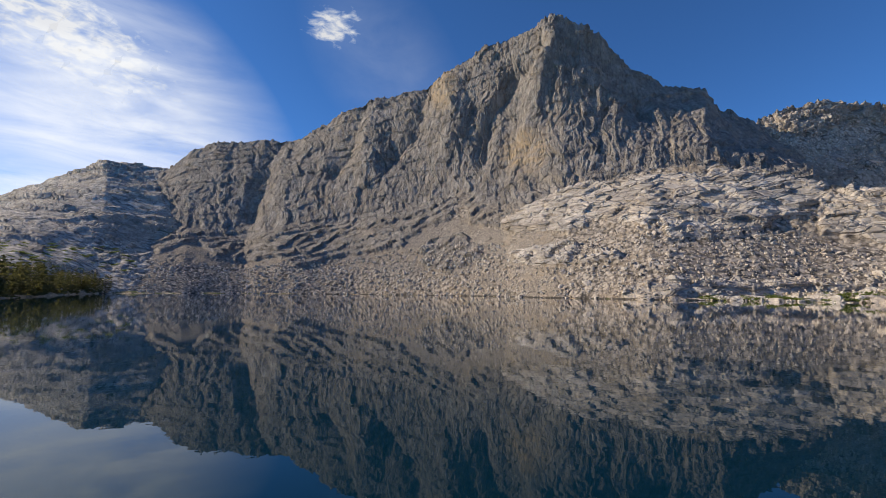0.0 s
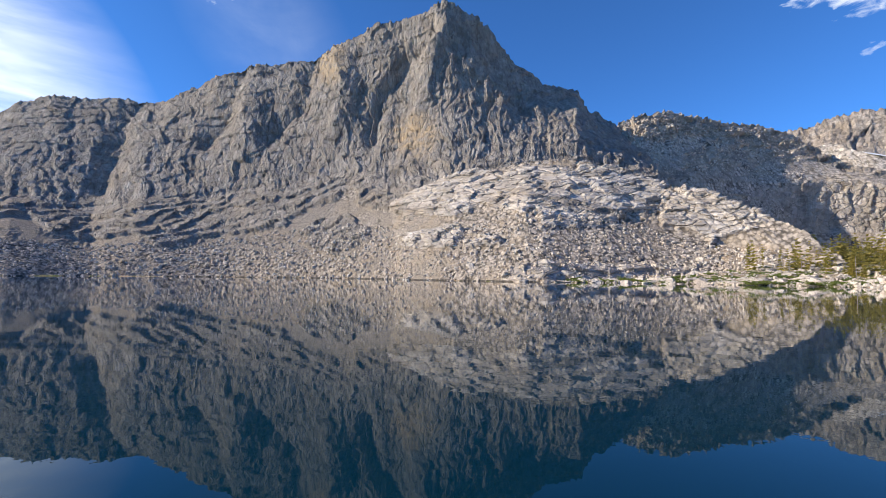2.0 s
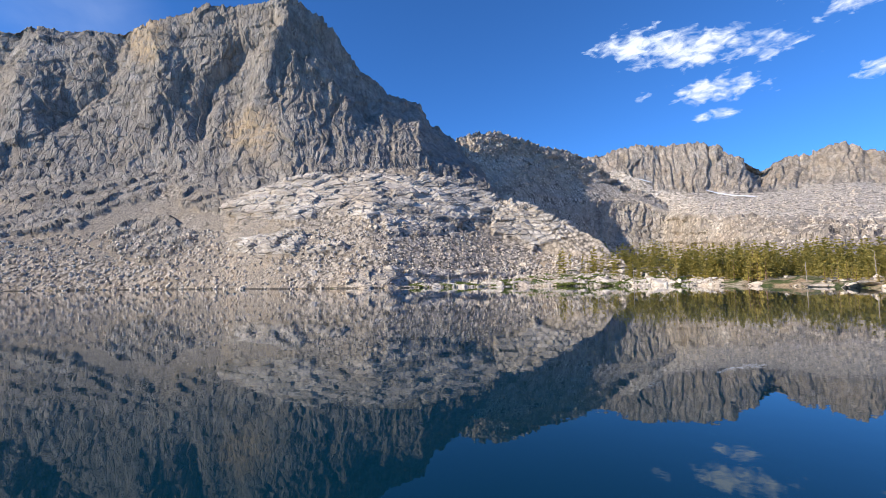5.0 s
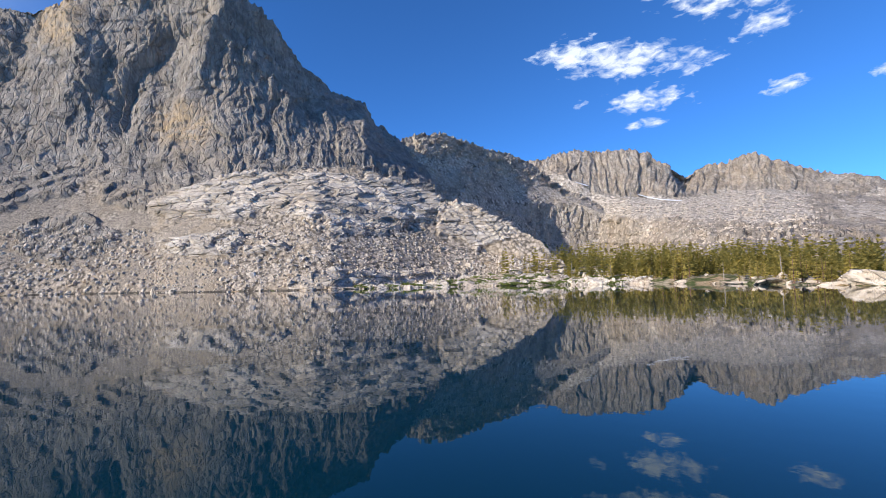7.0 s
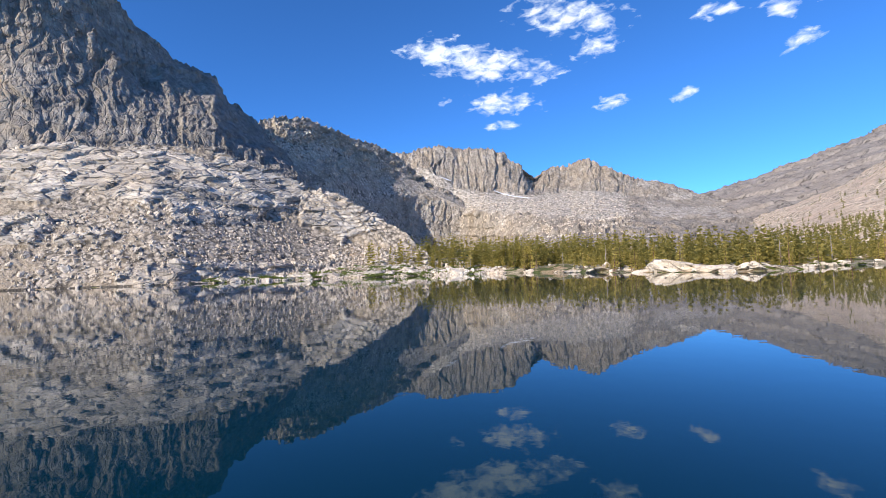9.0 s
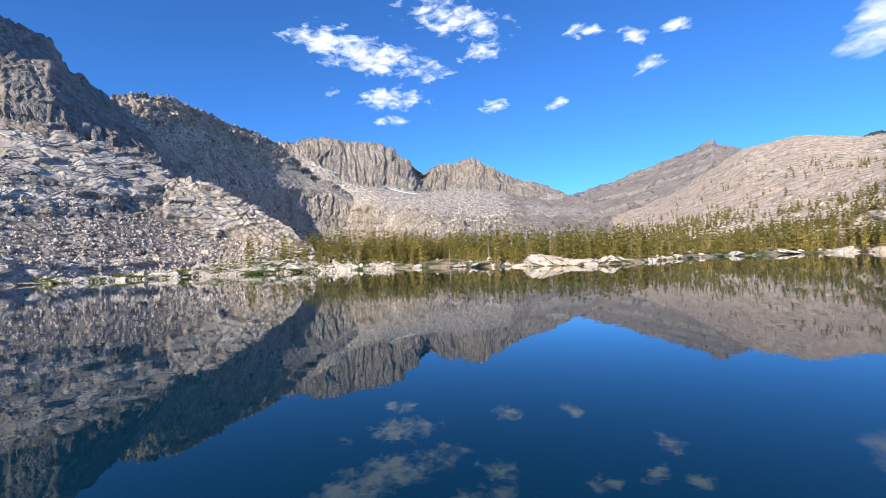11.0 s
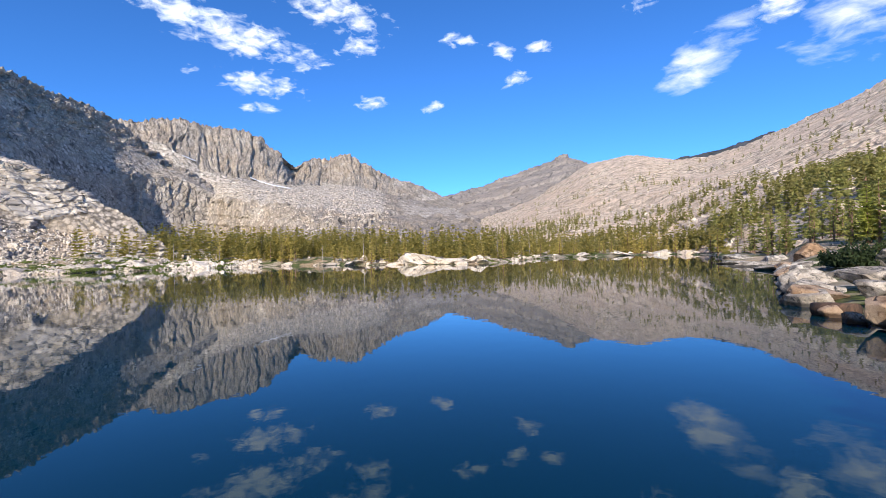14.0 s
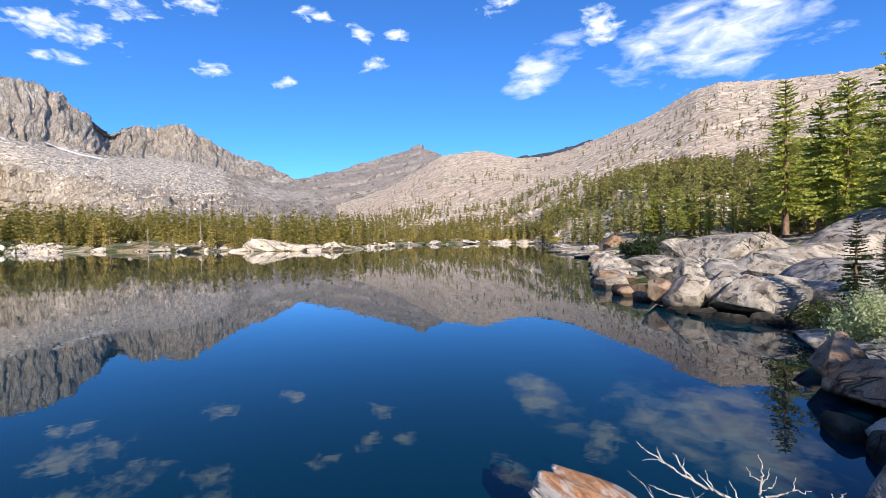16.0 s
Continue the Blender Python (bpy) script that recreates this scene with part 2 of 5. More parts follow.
    loose = mixed(nt, sizes, loose, mixed(nt, 1.0, tone_big, gap_shade_big, "MULTIPLY"))
    soil = tex(nt, iso, 0.05, 6, 0.65, 0.3)
    loose = mixed(nt, ramp(nt, soil, [(0.5, grey(0)), (0.64, grey(0.6))]), loose, tuple(c * w for c, w in zip(scree, (0.82, 0.77, 0.68))))
    dome = mixed(nt, sizes, math_node(nt, "MULTIPLY", many.outputs["Distance"], -0.7), math_node(nt, "MULTIPLY", few.outputs["Distance"], -1.3))
    at = nt.nodes.new("ShaderNodeAttribute")
    at.attribute_name = "bare"
    free = math_node(nt, "MULTIPLY_ADD", tex(nt, iso, 0.2, 5, 0.65), 0.7, at.outputs["Fac"])
    free = ramp(nt, free, [(0.76, grey(0)), (0.86, grey(1))])
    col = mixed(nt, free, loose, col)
    # warm tint: rusty rock, and sunlight near the peak's crest put into the colour
    hue = nt.nodes.new("ShaderNodeAttribute")
    hue.attribute_name = "ochre_and_sun"
    rust_and_sun = math_node(nt, "MULTIPLY", hue.outputs["Fac"], ramp(nt, tex(nt, iso, 0.1, 6, 0.7), [(0.35, grey(0)), (0.6, grey(1))]))
    col = mixed(nt, rust_and_sun, col, ochre_and_sun)
    if green:
        leaf = tex(nt, iso, 0.09, 7, 0.7, 0.6)
        col = mixed(nt, ramp(nt, leaf, [(0.66 - 0.2 * green, grey(0)), (0.73 - 0.2 * green, grey(0.8))]), col, mixed(nt, tex(nt, iso, 0.5), (0.05, 0.06, 0.022), (0.16, 0.16, 0.06)))
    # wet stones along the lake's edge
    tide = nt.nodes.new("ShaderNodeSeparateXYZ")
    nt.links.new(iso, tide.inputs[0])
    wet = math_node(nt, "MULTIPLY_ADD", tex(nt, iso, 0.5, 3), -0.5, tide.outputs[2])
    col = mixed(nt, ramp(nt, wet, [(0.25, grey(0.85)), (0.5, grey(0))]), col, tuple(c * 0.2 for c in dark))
    nt.links.new(col, b.inputs["Base Color"])
    b.inputs["Roughness"].default_value = 0.9
    b.inputs["Specular IOR Level"].default_value = 0.2
    bump_rock = node(nt, "ShaderNodeBump", Strength=1.0, Distance=relief * block)
    nt.links.new(high, bump_rock.inputs["Height"])
    bump_loose = node(nt, "ShaderNodeBump", Strength=1.0, Distance=0.55 * stone)
    nt.links.new(dome, bump_loose.inputs["Height"])
    both = nt.nodes.new("ShaderNodeMix")
    both.data_type = "VECTOR"
    nt.links.new(free, both.inputs[0])
    nt.links.new(bump_loose.outputs[0], both.inputs[4])
    nt.links.new(bump_rock.outputs[0], both.inputs[5])
    nt.links.new(both.outputs[1], b.inputs["Normal"])
    return m


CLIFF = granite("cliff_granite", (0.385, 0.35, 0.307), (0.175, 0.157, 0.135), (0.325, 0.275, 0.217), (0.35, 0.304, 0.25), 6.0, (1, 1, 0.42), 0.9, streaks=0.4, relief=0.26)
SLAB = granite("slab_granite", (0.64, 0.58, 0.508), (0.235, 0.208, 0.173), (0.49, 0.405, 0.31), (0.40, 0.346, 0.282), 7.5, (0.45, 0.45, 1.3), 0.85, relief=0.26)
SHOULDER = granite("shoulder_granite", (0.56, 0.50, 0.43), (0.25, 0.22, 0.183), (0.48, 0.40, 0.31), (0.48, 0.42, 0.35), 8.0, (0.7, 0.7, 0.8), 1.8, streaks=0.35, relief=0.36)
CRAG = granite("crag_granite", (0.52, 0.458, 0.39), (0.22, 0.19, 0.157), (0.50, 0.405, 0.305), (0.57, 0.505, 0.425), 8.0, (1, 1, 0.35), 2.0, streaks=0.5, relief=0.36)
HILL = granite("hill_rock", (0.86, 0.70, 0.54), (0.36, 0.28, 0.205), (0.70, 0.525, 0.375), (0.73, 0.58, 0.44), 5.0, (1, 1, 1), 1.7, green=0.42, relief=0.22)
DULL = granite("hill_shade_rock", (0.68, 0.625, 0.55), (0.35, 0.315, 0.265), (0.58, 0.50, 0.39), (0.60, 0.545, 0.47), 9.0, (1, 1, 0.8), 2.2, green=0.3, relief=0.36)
FAR = rock("far_rock", (0.40, 0.35, 0.30), (0.22, 0.19, 0.165), (0.36, 0.3, 0.24), 5.0, (1, 1, 0.6))
DARKFAR = rock("far_dark_rock", (0.09, 0.095, 0.11), (0.05, 0.05, 0.06), (0.07, 0.08, 0.07), 8.0, (1, 1, 1))
GROUND = rock("shore_ground", (0.636, 0.539, 0.404), (0.297, 0.235, 0.155), (0.424, 0.284, 0.146), 0.7, (1, 1, 1), green=0.8)
BOULDER = rock("boulder_granite", (0.80, 0.72, 0.61), (0.40, 0.35, 0.285), (0.62, 0.50, 0.37), 0.8, (1, 1, 1))
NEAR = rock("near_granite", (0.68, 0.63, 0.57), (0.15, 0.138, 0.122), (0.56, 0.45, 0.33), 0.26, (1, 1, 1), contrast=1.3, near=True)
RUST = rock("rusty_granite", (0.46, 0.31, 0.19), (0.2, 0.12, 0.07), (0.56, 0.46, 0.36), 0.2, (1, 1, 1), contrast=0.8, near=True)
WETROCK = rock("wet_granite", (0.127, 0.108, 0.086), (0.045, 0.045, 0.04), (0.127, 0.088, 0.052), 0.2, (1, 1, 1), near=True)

m, nt, b = material("lake_water")
WATER = m
b.inputs["Base Color"].default_value = (0.0008, 0.021, 0.037, 1)
b.inputs["Roughness"].default_value = 0.012
b.inputs["IOR"].default_value = 1.34
b.inputs["Specular Tint"].default_value = (0.3, 0.8, 0.97, 1)
rip = tex(nt, scaled(nt, (1, 1, 1)), 1.6, 3, 0.5, 0.3)
bumped(nt, b, rip, 0.05, 0.03)


# ---- landforms ----
def along(points, az):
    """Interpolates control rows (azimuth, a, b) over azimuths, softly."""
    pts = np.array(points, float)
    out = [np.interp(az, pts[:, 0], pts[:, k]) for k in range(1, pts.shape[1])]
    n = max(1, int(1.6 / max(1e-6, az[1] - az[0])))
    for k, width in ((0, max(1, n // 5)), (1, n)):
        ker = np.hanning(width + 2)[1:-1]
        pad = np.pad(out[k], width, mode="edge")
        out[k] = np.convolve(pad, ker / ker.sum(), mode="same")[width:-width]
    return out


def mesh_grid(name, xyz, mat, smooth=True):
    nv, nu = xyz.shape[:2]
    idx = np.arange(nv * nu).reshape(nv, nu)
    quads = np.stack([idx[:-1, :-1], idx[:-1, 1:], idx[1:, 1:], idx[1:, :-1]], -1).reshape(-1, 4)
    me = bpy.data.meshes.new(name)
    me.vertices.add(nv * nu)
    me.vertices.foreach_set("co", xyz.reshape(-1))
    me.loops.add(quads.size)
    me.loops.foreach_set("vertex_index", quads.reshape(-1).astype(np.int32))
    me.polygons.add(len(quads))
    me.polygons.foreach_set("loop_start", np.arange(0, quads.size, 4, dtype=np.int32))
    me.polygons.foreach_set("loop_total", np.full(len(quads), 4, np.int32))
    if smooth:
        me.polygons.foreach_set("use_smooth", np.ones(len(quads), bool))
    me.update(calc_edges=True)
    me.materials.append(mat)
    return new(name, me)


SHORE = [(-60, 120), (-46, 150), (-42, 200), (-37, 380), (-25, 450), (-12, 420), (0, 350), (13, 250), (21, 225), (31, 215), (40, 215), (51, 205), (63, 195), (72, 165),
         (79, 130), (85, 115), (91, 108), (96, 115), (100, 155), (105, 172), (115, 172), (119, 140), (120, 78), (125.6, 50), (126.2, 25), (130, 20.2), (136, 18.6), (144, 18.4), (146, 14.8),
         (148, 11.2), (152, 8.5), (165, 2.5), (185, 1.2), (230, 1.2), (265, 3), (280, 20), (300, 120)]


def shore(az):
    pts = np.array(SHORE)
    return np.interp(az, pts[:, 0], pts[:, 1], period=360)


RISE = [(-60, 0.05), (40, 0.10), (50, 0.13), (60, 0.11), (75, 0.06), (90, 0.03), (110, 0.03), (118, 0.02), (120, 0.008), (125, 0.008), (128, 0.04), (150, 0.06), (165, 0.15), (180, 0.3), (260, 0.3), (290, 0.05)]


def ground_height(az, r):
    s = r - shore(az)
    pts = np.array(RISE)
    rise = np.interp(az, pts[:, 0], pts[:, 1], period=360)
    p = np.stack([r * np.sin(np.radians(az)), r * np.cos(np.radians(az)), 0 * r], -1)
    up = rise * np.minimum(np.maximum(s, 0), 160) + 0.25 * (1 - np.exp(-np.maximum(s, 0) / 2))
    bump = fbm(p, 22, 4, 5) * np.clip(s / 25, 0, 1) * 2.2 + fbm(p, 5, 3, 9) * np.clip(s / 6, 0, 1) * 0.5
    tame = np.interp(np.mod(az, 360), [116, 119, 160, 170], [1, 0.2, 0.2, 1])
    bump = bump * tame
    return np.where(s < 0, -0.1 - np.minimum(4, -s * 0.25), up + np.maximum(bump, -0.6 * up))


def land(name, lines, spans, step, mat, relief, crest_jag, seed, label="", category="mountain", deep=0, teeth=1.0):
    """A mountain between lines of (azimuth, elevation, distance) seen from the lake's near shore, from foot to crest
    and down behind.
    relief(az, el, s, z, k, seed) gives metres outwards, the share of bare rock, of yellow-brown staining and painted
    sunlight, and of coarse stones; k counts the lines from the foot."""
    a0, a1 = lines[0][0][0], lines[0][-1][0]
    az = np.arange(a0, a1 + step, step)
    rows_r, rows_z, level = [], [], []
    for k, n in enumerate(spans):
        e0, r0 = along(lines[k], az)
        e1, r1 = along(lines[k + 1], az)
        z0, z1 = EYE + r0 * np.tan(np.radians(e0)), EYE + r1 * np.tan(np.radians(e1))
        for i in range(n + (k == len(spans) - 1)):
            w = i / n
            rows_r.append(r0 + (r1 - r0) * w)
            rows_z.append(z0 + (z1 - z0) * w)
            level.append(k + w)
    r, z = np.array(rows_r), np.array(rows_z)
    top = sum(spans)
    back = np.linspace(0, 1, 8)[1:]
    # deep adds unseen bulk behind the crest, for a larger cast shadow
    r = np.concatenate([r, r[-1] + (40 + deep) * back[:, None] + 0.25 * r[-1] * back[:, None]])
    z = np.concatenate([z, z[-1] * (1 - back[:, None] ** (4 if deep else 1)) - 4 * back[:, None]])
    level = np.concatenate([level, np.full(7, float(len(spans)))])
    a = np.radians(az)[None, :]
    xyz = np.stack([r * np.sin(a), r * np.cos(a), z], -1)
    # round off the breaks between the spans
    for _ in range(2):
        xyz[1:-1] = 0.25 * xyz[:-2] + 0.5 * xyz[1:-1] + 0.25 * xyz[2:]
    du, dv = np.gradient(xyz, axis=1), np.gradient(xyz, axis=0)
    nrm = np.cross(du, dv)
    nrm /= np.linalg.norm(nrm, axis=2, keepdims=True) + 1e-9
    mean_r = float(np.median(r[top // 2]))
    A = np.broadcast_to(az[None, :], r.shape).ravel()
    E = np.degrees(np.arctan2(z - EYE, r)).ravel()
    K = np.broadcast_to(level[:, None], r.shape).ravel()
    d, bare, ochre_and_sun, *more = relief(A, E, np.radians(A) * mean_r, z.ravel(), K, seed)
    coarse = more[0] if more else 0.4 + 0 * A
    edge = np.clip(np.arange(len(r)) / 12, 0.1, 1)
    edge[top:] *= 0.4
    xyz += nrm * (d.reshape(r.shape) * edge[:, None])[..., None]
    wide = np.radians(az) * mean_r
    jag = fbm(np.stack([az * 2.2, az * 0, az * 0], -1), 1.0, 6, seed + 60, False, 0.68)
    jag = np.where(jag > 0, jag * 1.3, jag) + 0.45 * teeth * facets(wide, wide * 0, 0.011 * mean_r, 1.0, seed + 61, 0.8) + 0.25 * teeth * facets(wide, wide * 0, 0.004 * mean_r, 1.0, seed + 62, 0.8)
    w = np.clip((np.arange(len(r)) - (top - spans[-1] * 0.12)) / (spans[-1] * 0.12), 0, 1)
    w[top:] = np.linspace(1, 0, len(r) - top)
    xyz[..., 2] += w[:, None] * (crest_jag * jag)[None, :]
    ob = mesh_grid(name, xyz, mat, False)
    for key, val in (("bare", bare), ("ochre_and_sun", ochre_and_sun), ("coarse", coarse)):
        ob.data.attributes.new(key, "FLOAT", "POINT").data.foreach_set("value", np.ascontiguousarray(val, dtype=np.float32))
    tagged(ob, label, category)
    return ob, xyz


def cliffs(s, z, seed, wide, tall):
    """A jointed wall: ribs and gullies, columns and small blocks, in metres for ribs of that width."""
    sw = s + 0.25 * wide * flat_noise(s, z, wide * 1.5, wide * 1.5, seed + 1)
    d = 0.085 * wide * (creases(sw, z, wide, tall, seed + 2) - 0.5)
    d += 0.034 * wide * facets(sw, z, wide * 0.3, tall * 0.28, seed + 3, 0.8)
    return d + 0.018 * wide * facets(sw, z, wide * 0.11, tall * 0.09, seed + 4, 0.8)


def outcrops(s, z, seed, dip, period, high):
    """Broken sheets of rock, in metres outwards."""
    d = high * slabs(s, z, dip, period, seed) + 0.22 * high * facets(s, z, period * 1.6, period * 0.7, seed + 11, 0.9)
    return d + 0.07 * high * facets(s, z, period * 0.5, period * 0.25, seed + 12, 0.9)


def rubble_field(s, z, seed, size):
    """Loose stones and runnels, in metres outwards."""
    return size * (0.55 * flat_noise(s, z, size * 14, size * 30, seed, 3) + 0.35 * facets(s, z, size * 2.2, size * 1.3, seed + 1, 0.9) * soft(flat_noise(s, z, size * 25, size * 18, seed + 2), -0.1, 0.3))


peak_foot = [(a, -0.9 if a > -40 else -1.6, float(shore(a)) - 2 if a < 14 else min(340, 245 + 12 * (a - 13))) for a in range(-46, 41, 2)]
peak_base = [(-46, 4.5, 680), (-36, 5, 680), (-30, 7, 655), (-24, 6.0, 605), (-20, 8.2, 570), (-14, 8.3, 540), (-7, 11, 510), (0, 12.4, 480), (6, 12.7, 440), (15, 13.4, 395), (25, 15.4, 400),
             (30, 16, 410), (34, 14.8, 420), (40, 12, 430)]
peak_crest = [(-46, 7, 900), (-38, 9, 880), (-33.5, 12, 850), (-32.2, 13.2, 840), (-30.1, 15.4, 822), (-27.3, 16.9, 798), (-24, 17.4, 770), (-21.1, 18.2, 745), (-19.1, 18.0, 728), (-17.8, 18.9, 710), (-13.7, 21.5, 668),
              (-10.2, 23.5, 630), (-5, 24.7, 600), (-0.5, 26.4, 570), (1.7, 27.9, 555), (5.5, 30.1, 535), (8.5, 30.6, 525), (11.5, 31.4, 505), (13.2, 32.4, 495), (15.9, 32.2, 495), (18, 31, 500), (20.3, 29.5, 505),
              (21.9, 27.5, 515), (24.4, 25.3, 525), (27.4, 23.3, 540), (31.1, 22.2, 575), (32.6, 19.7, 590), (35.6, 17.8, 620), (40, 13, 640)]
peak_face = [(-46, 6, 830), (-38, 7, 800), (-30, 11.5, 735), (-27, 12.5, 708), (-23, 12, 672), (-20, 13.5, 645), (-14, 15, 610), (-10, 17.5, 574), (-7, 18, 566), (-3, 19, 540), (0, 20, 515), (3, 20.5, 508),
             (6, 21, 500), (8, 21.5, 501), (10.5, 22, 484), (12.5, 22.5, 462), (15, 23, 458), (18, 22.5, 457), (22, 21.5, 462), (26, 19.7, 470), (31, 19.2, 485), (34, 16.5, 490), (40, 12.6, 500)]
def peak_relief(az, el, s, z, k, seed):
    wob = flat_noise(s, z, 60, 40, seed + 30, 4)
    wall = soft(k + 0.22 * wob, 0.86, 1.04)
    # shelves of dipping slabs under the wall, scree and stony fans at its foot
    spots = patches(az, el, [(0.7, 5.0, 3.3, 1.9), (-2.9, 10.9, 3.6, 2.2), (-11.8, 9.4, 5.2, 2.0), (-10.3, 6.3, 5.2, 1.1), (-17.7, 4.9, 2.8, 1.4), (-18.5, 8.5, 3.4, 1.5), (-24, 5.0, 3.5, 1.3), (-6.5, 7.6, 3, 0.9), (-28, 7.5, 4, 1.4)])
    rock_ = np.maximum(spots + 0.55 * flat_noise(s, z, 34, 16, seed + 31, 4), soft(k + 0.35 * wob, 0.55, 0.8) * 0.9)
    rock_ = soft(rock_, 0.3, 0.6)
    low = rock_ * (2.6 + outcrops(s, z, seed + 40, 0.30, 10.0, 3.0)) + (1 - rock_) * rubble_field(s, z, seed + 50, 1.5)
    high = cliffs(s, z, seed + 60, 34.0, 95.0) + 1.8 * slabs(s, z, 0.12, 26.0, seed + 63)
    for path in ([(12.3, 29.5), (8.8, 25.3), (5.8, 21.6), (4.9, 16.8)], [(-2.4, 25.1), (-3.7, 20.5), (-7.5, 15.8)], [(18.9, 29.0), (21.1, 25.5), (24.7, 21.0)], [(-10.8, 22.7), (-12.1, 18.3), (-14.3, 14.6)], [(-21, 17.8), (-22.5, 13), (-23.5, 8.5)]):
        high -= 8.0 * stroke(az + 0.5 * wob, el, path, 1.5) ** 1.3
    high += 8.0 * stroke(az + 0.4 * wob, el, [(14.0, 29.5), (12.9, 27.6), (12.0, 23.8), (11.0, 19.9)], 1.7) + 8.0 * stroke(az + 0.4 * wob, el, [(0.4, 25.5), (1.6, 23), (1.0, 19)], 2.0)
    # the first patch paints yellow sunlight near the crest into the colour
    sun_and_stain = patches(az, el, [(-0.3, 25.2, 1.6, 2.0), (10.5, 17.5, 2.5, 2.0)]) * 0.75
    return wall * high + (1 - wall) * low, np.maximum(wall, rock_), sun_and_stain, np.maximum(0.75 * (1 - soft(el, 1.2, 3.2)) * (1 - soft(az, -4, 6)), 0.5 * soft(el, 9, 11)) + 0.28


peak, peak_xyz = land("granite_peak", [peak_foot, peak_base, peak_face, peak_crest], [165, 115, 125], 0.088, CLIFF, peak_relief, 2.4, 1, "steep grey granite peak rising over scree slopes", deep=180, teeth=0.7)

left_foot = [(-70, -1.5, 118), (-46, -1.2, 152), (-38, -0.5, 380), (-30, -0.4, 440), (-26, -0.4, 450)]
left_mid = [(-70, 3, 330), (-46, 4.0, 440), (-40, 4.2, 520), (-34, 4.5, 580), (-26, 5, 640)]
left_crest = [(a, e, 945 - 3.0 * (a + 45)) for a, e in ((-70, 3), (-60, 4), (-50, 6), (-45.3, 8.5), (-43.1, 9.9), (-40.3, 11.5), (-37.7, 13.2), (-35.2, 13.1), (-32.2, 13.3), (-29, 12), (-26, 10))]
def left_relief(az, el, s, z, k, seed):
    rock_ = np.clip(soft(k, 0.9, 1.2) + 1.3 * flat_noise(s, z, 70, 35, seed + 30, 4), 0, 1)
    ribs = cliffs(s + 1.4 * z, z, seed + 40, 55.0, 70.0) + 5.0 * slabs(s, z, 0.3, 24.0, seed + 41)
    return rock_ * ribs + (1 - rock_) * rubble_field(s, z, seed + 50, 2.2), rock_, 0 * az


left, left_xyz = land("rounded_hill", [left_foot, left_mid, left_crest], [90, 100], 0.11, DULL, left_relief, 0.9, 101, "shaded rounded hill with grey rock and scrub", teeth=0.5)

butt_foot = [(5, -1.6, 314), (8, -1.3, 285), (13, -1.3, 247), (21, -1.4, 222), (27, -1.3, 214), (31, -0.9, 224), (36, -0.5, 236), (40, -0.2, 246), (46, 0.2, 256), (51, 0.7, 262), (58, 0.2, 264)]
butt_mid = [(5, 0.8, 334), (9, 4.4, 318), (16, 6.5, 290), (25, 8.5, 275), (35, 7, 282), (42, 5.0, 291), (46, 3.8, 291), (51, 2.8, 284), (58, 0.4, 268)]
butt_crest = [(5, 5.6, 384), (7.7, 9.0, 374), (11.7, 11.2, 360), (16, 12.7, 350), (24.7, 14.4, 340), (29.8, 14.5, 335), (34.9, 13.2, 330), (40.4, 10.6, 322), (44.4, 9.6, 315), (48.1, 7.7, 305), (51.7, 5.8, 295), (53.4, 4.7, 290), (56, 2.0, 280), (58, 0.2, 265)]
def buttress_relief(az, el, s, z, k, seed):
    wob = flat_noise(s, z, 24, 12, seed + 30, 4)
    spots = patches(az, el, [(16.0, 4.5, 5.3, 1.1), (11.0, 10.4, 3.3, 2.1), (17.4, 11.0, 5.0, 2.6), (23.2, 9.9, 4.6, 2.2), (33.4, 10.2, 8.0, 2.9), (45.6, 7.9, 4.2, 2.4), (24.6, 0.2, 2.9, 1.1), (26.5, 12.2, 4.4, 1.2), (36, 0.5, 5, 0.7)])
    rock_ = soft(spots + 0.75 * wob, 0.35, 0.65)
    side = soft(az + 9 * wob, 21, 28)
    d = rock_ * (2.0 + (1 - side) * outcrops(s, z, seed + 40, 0.22, 9.0, 3.2) + side * outcrops(s, z, seed + 45, -0.28, 8.0, 2.9)) + (1 - rock_) * rubble_field(s, z, seed + 50, 1.3)
    # the bright corner of the buttress, ribbed down its slope
    d += 3.0 * stroke(az, el, [(41.5, 9.6), (46, 7.0), (50, 4.4)], 2.2) * creases(s + 0.9 * z, z - 0.8 * s, 9, 30, seed + 70)
    return d, rock_, patches(az, el, [(49, 2.2, 4, 0.9)]) * 0.5, 0.3 + 0.55 * soft(az + 6 * wob, 13, 24)


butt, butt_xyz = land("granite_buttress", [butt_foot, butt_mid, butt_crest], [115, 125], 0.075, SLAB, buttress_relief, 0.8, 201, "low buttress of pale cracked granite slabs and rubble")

mid_foot = [(30, 2, 430), (40, -0.3, 500), (47, -0.3, 620), (50, -0.3, 715), (53, -0.3, 785), (58, -0.3, 828), (62, -0.3, 845), (66, -0.3, 860), (70, -0.3, 870)]
mid_low = [(30, 9, 520), (36, 8, 555), (40, 7.5, 585), (45, 6.8, 645), (50, 6.0, 745), (53, 5.4, 810), (55, 5.2, 835), (58, 5.0, 850), (62, 4.6, 865), (66, 3.6, 875), (70, 2.0, 880)]
mid_mid = [(30, 12, 545), (36, 12, 575), (40, 11.5, 610), (45, 10.9, 675), (50, 10.0, 775), (53.5, 9.5, 820), (55, 9.5, 842), (58, 9.2, 858), (62, 7.2, 872), (66, 5.0, 880), (70, 2.5, 890)]
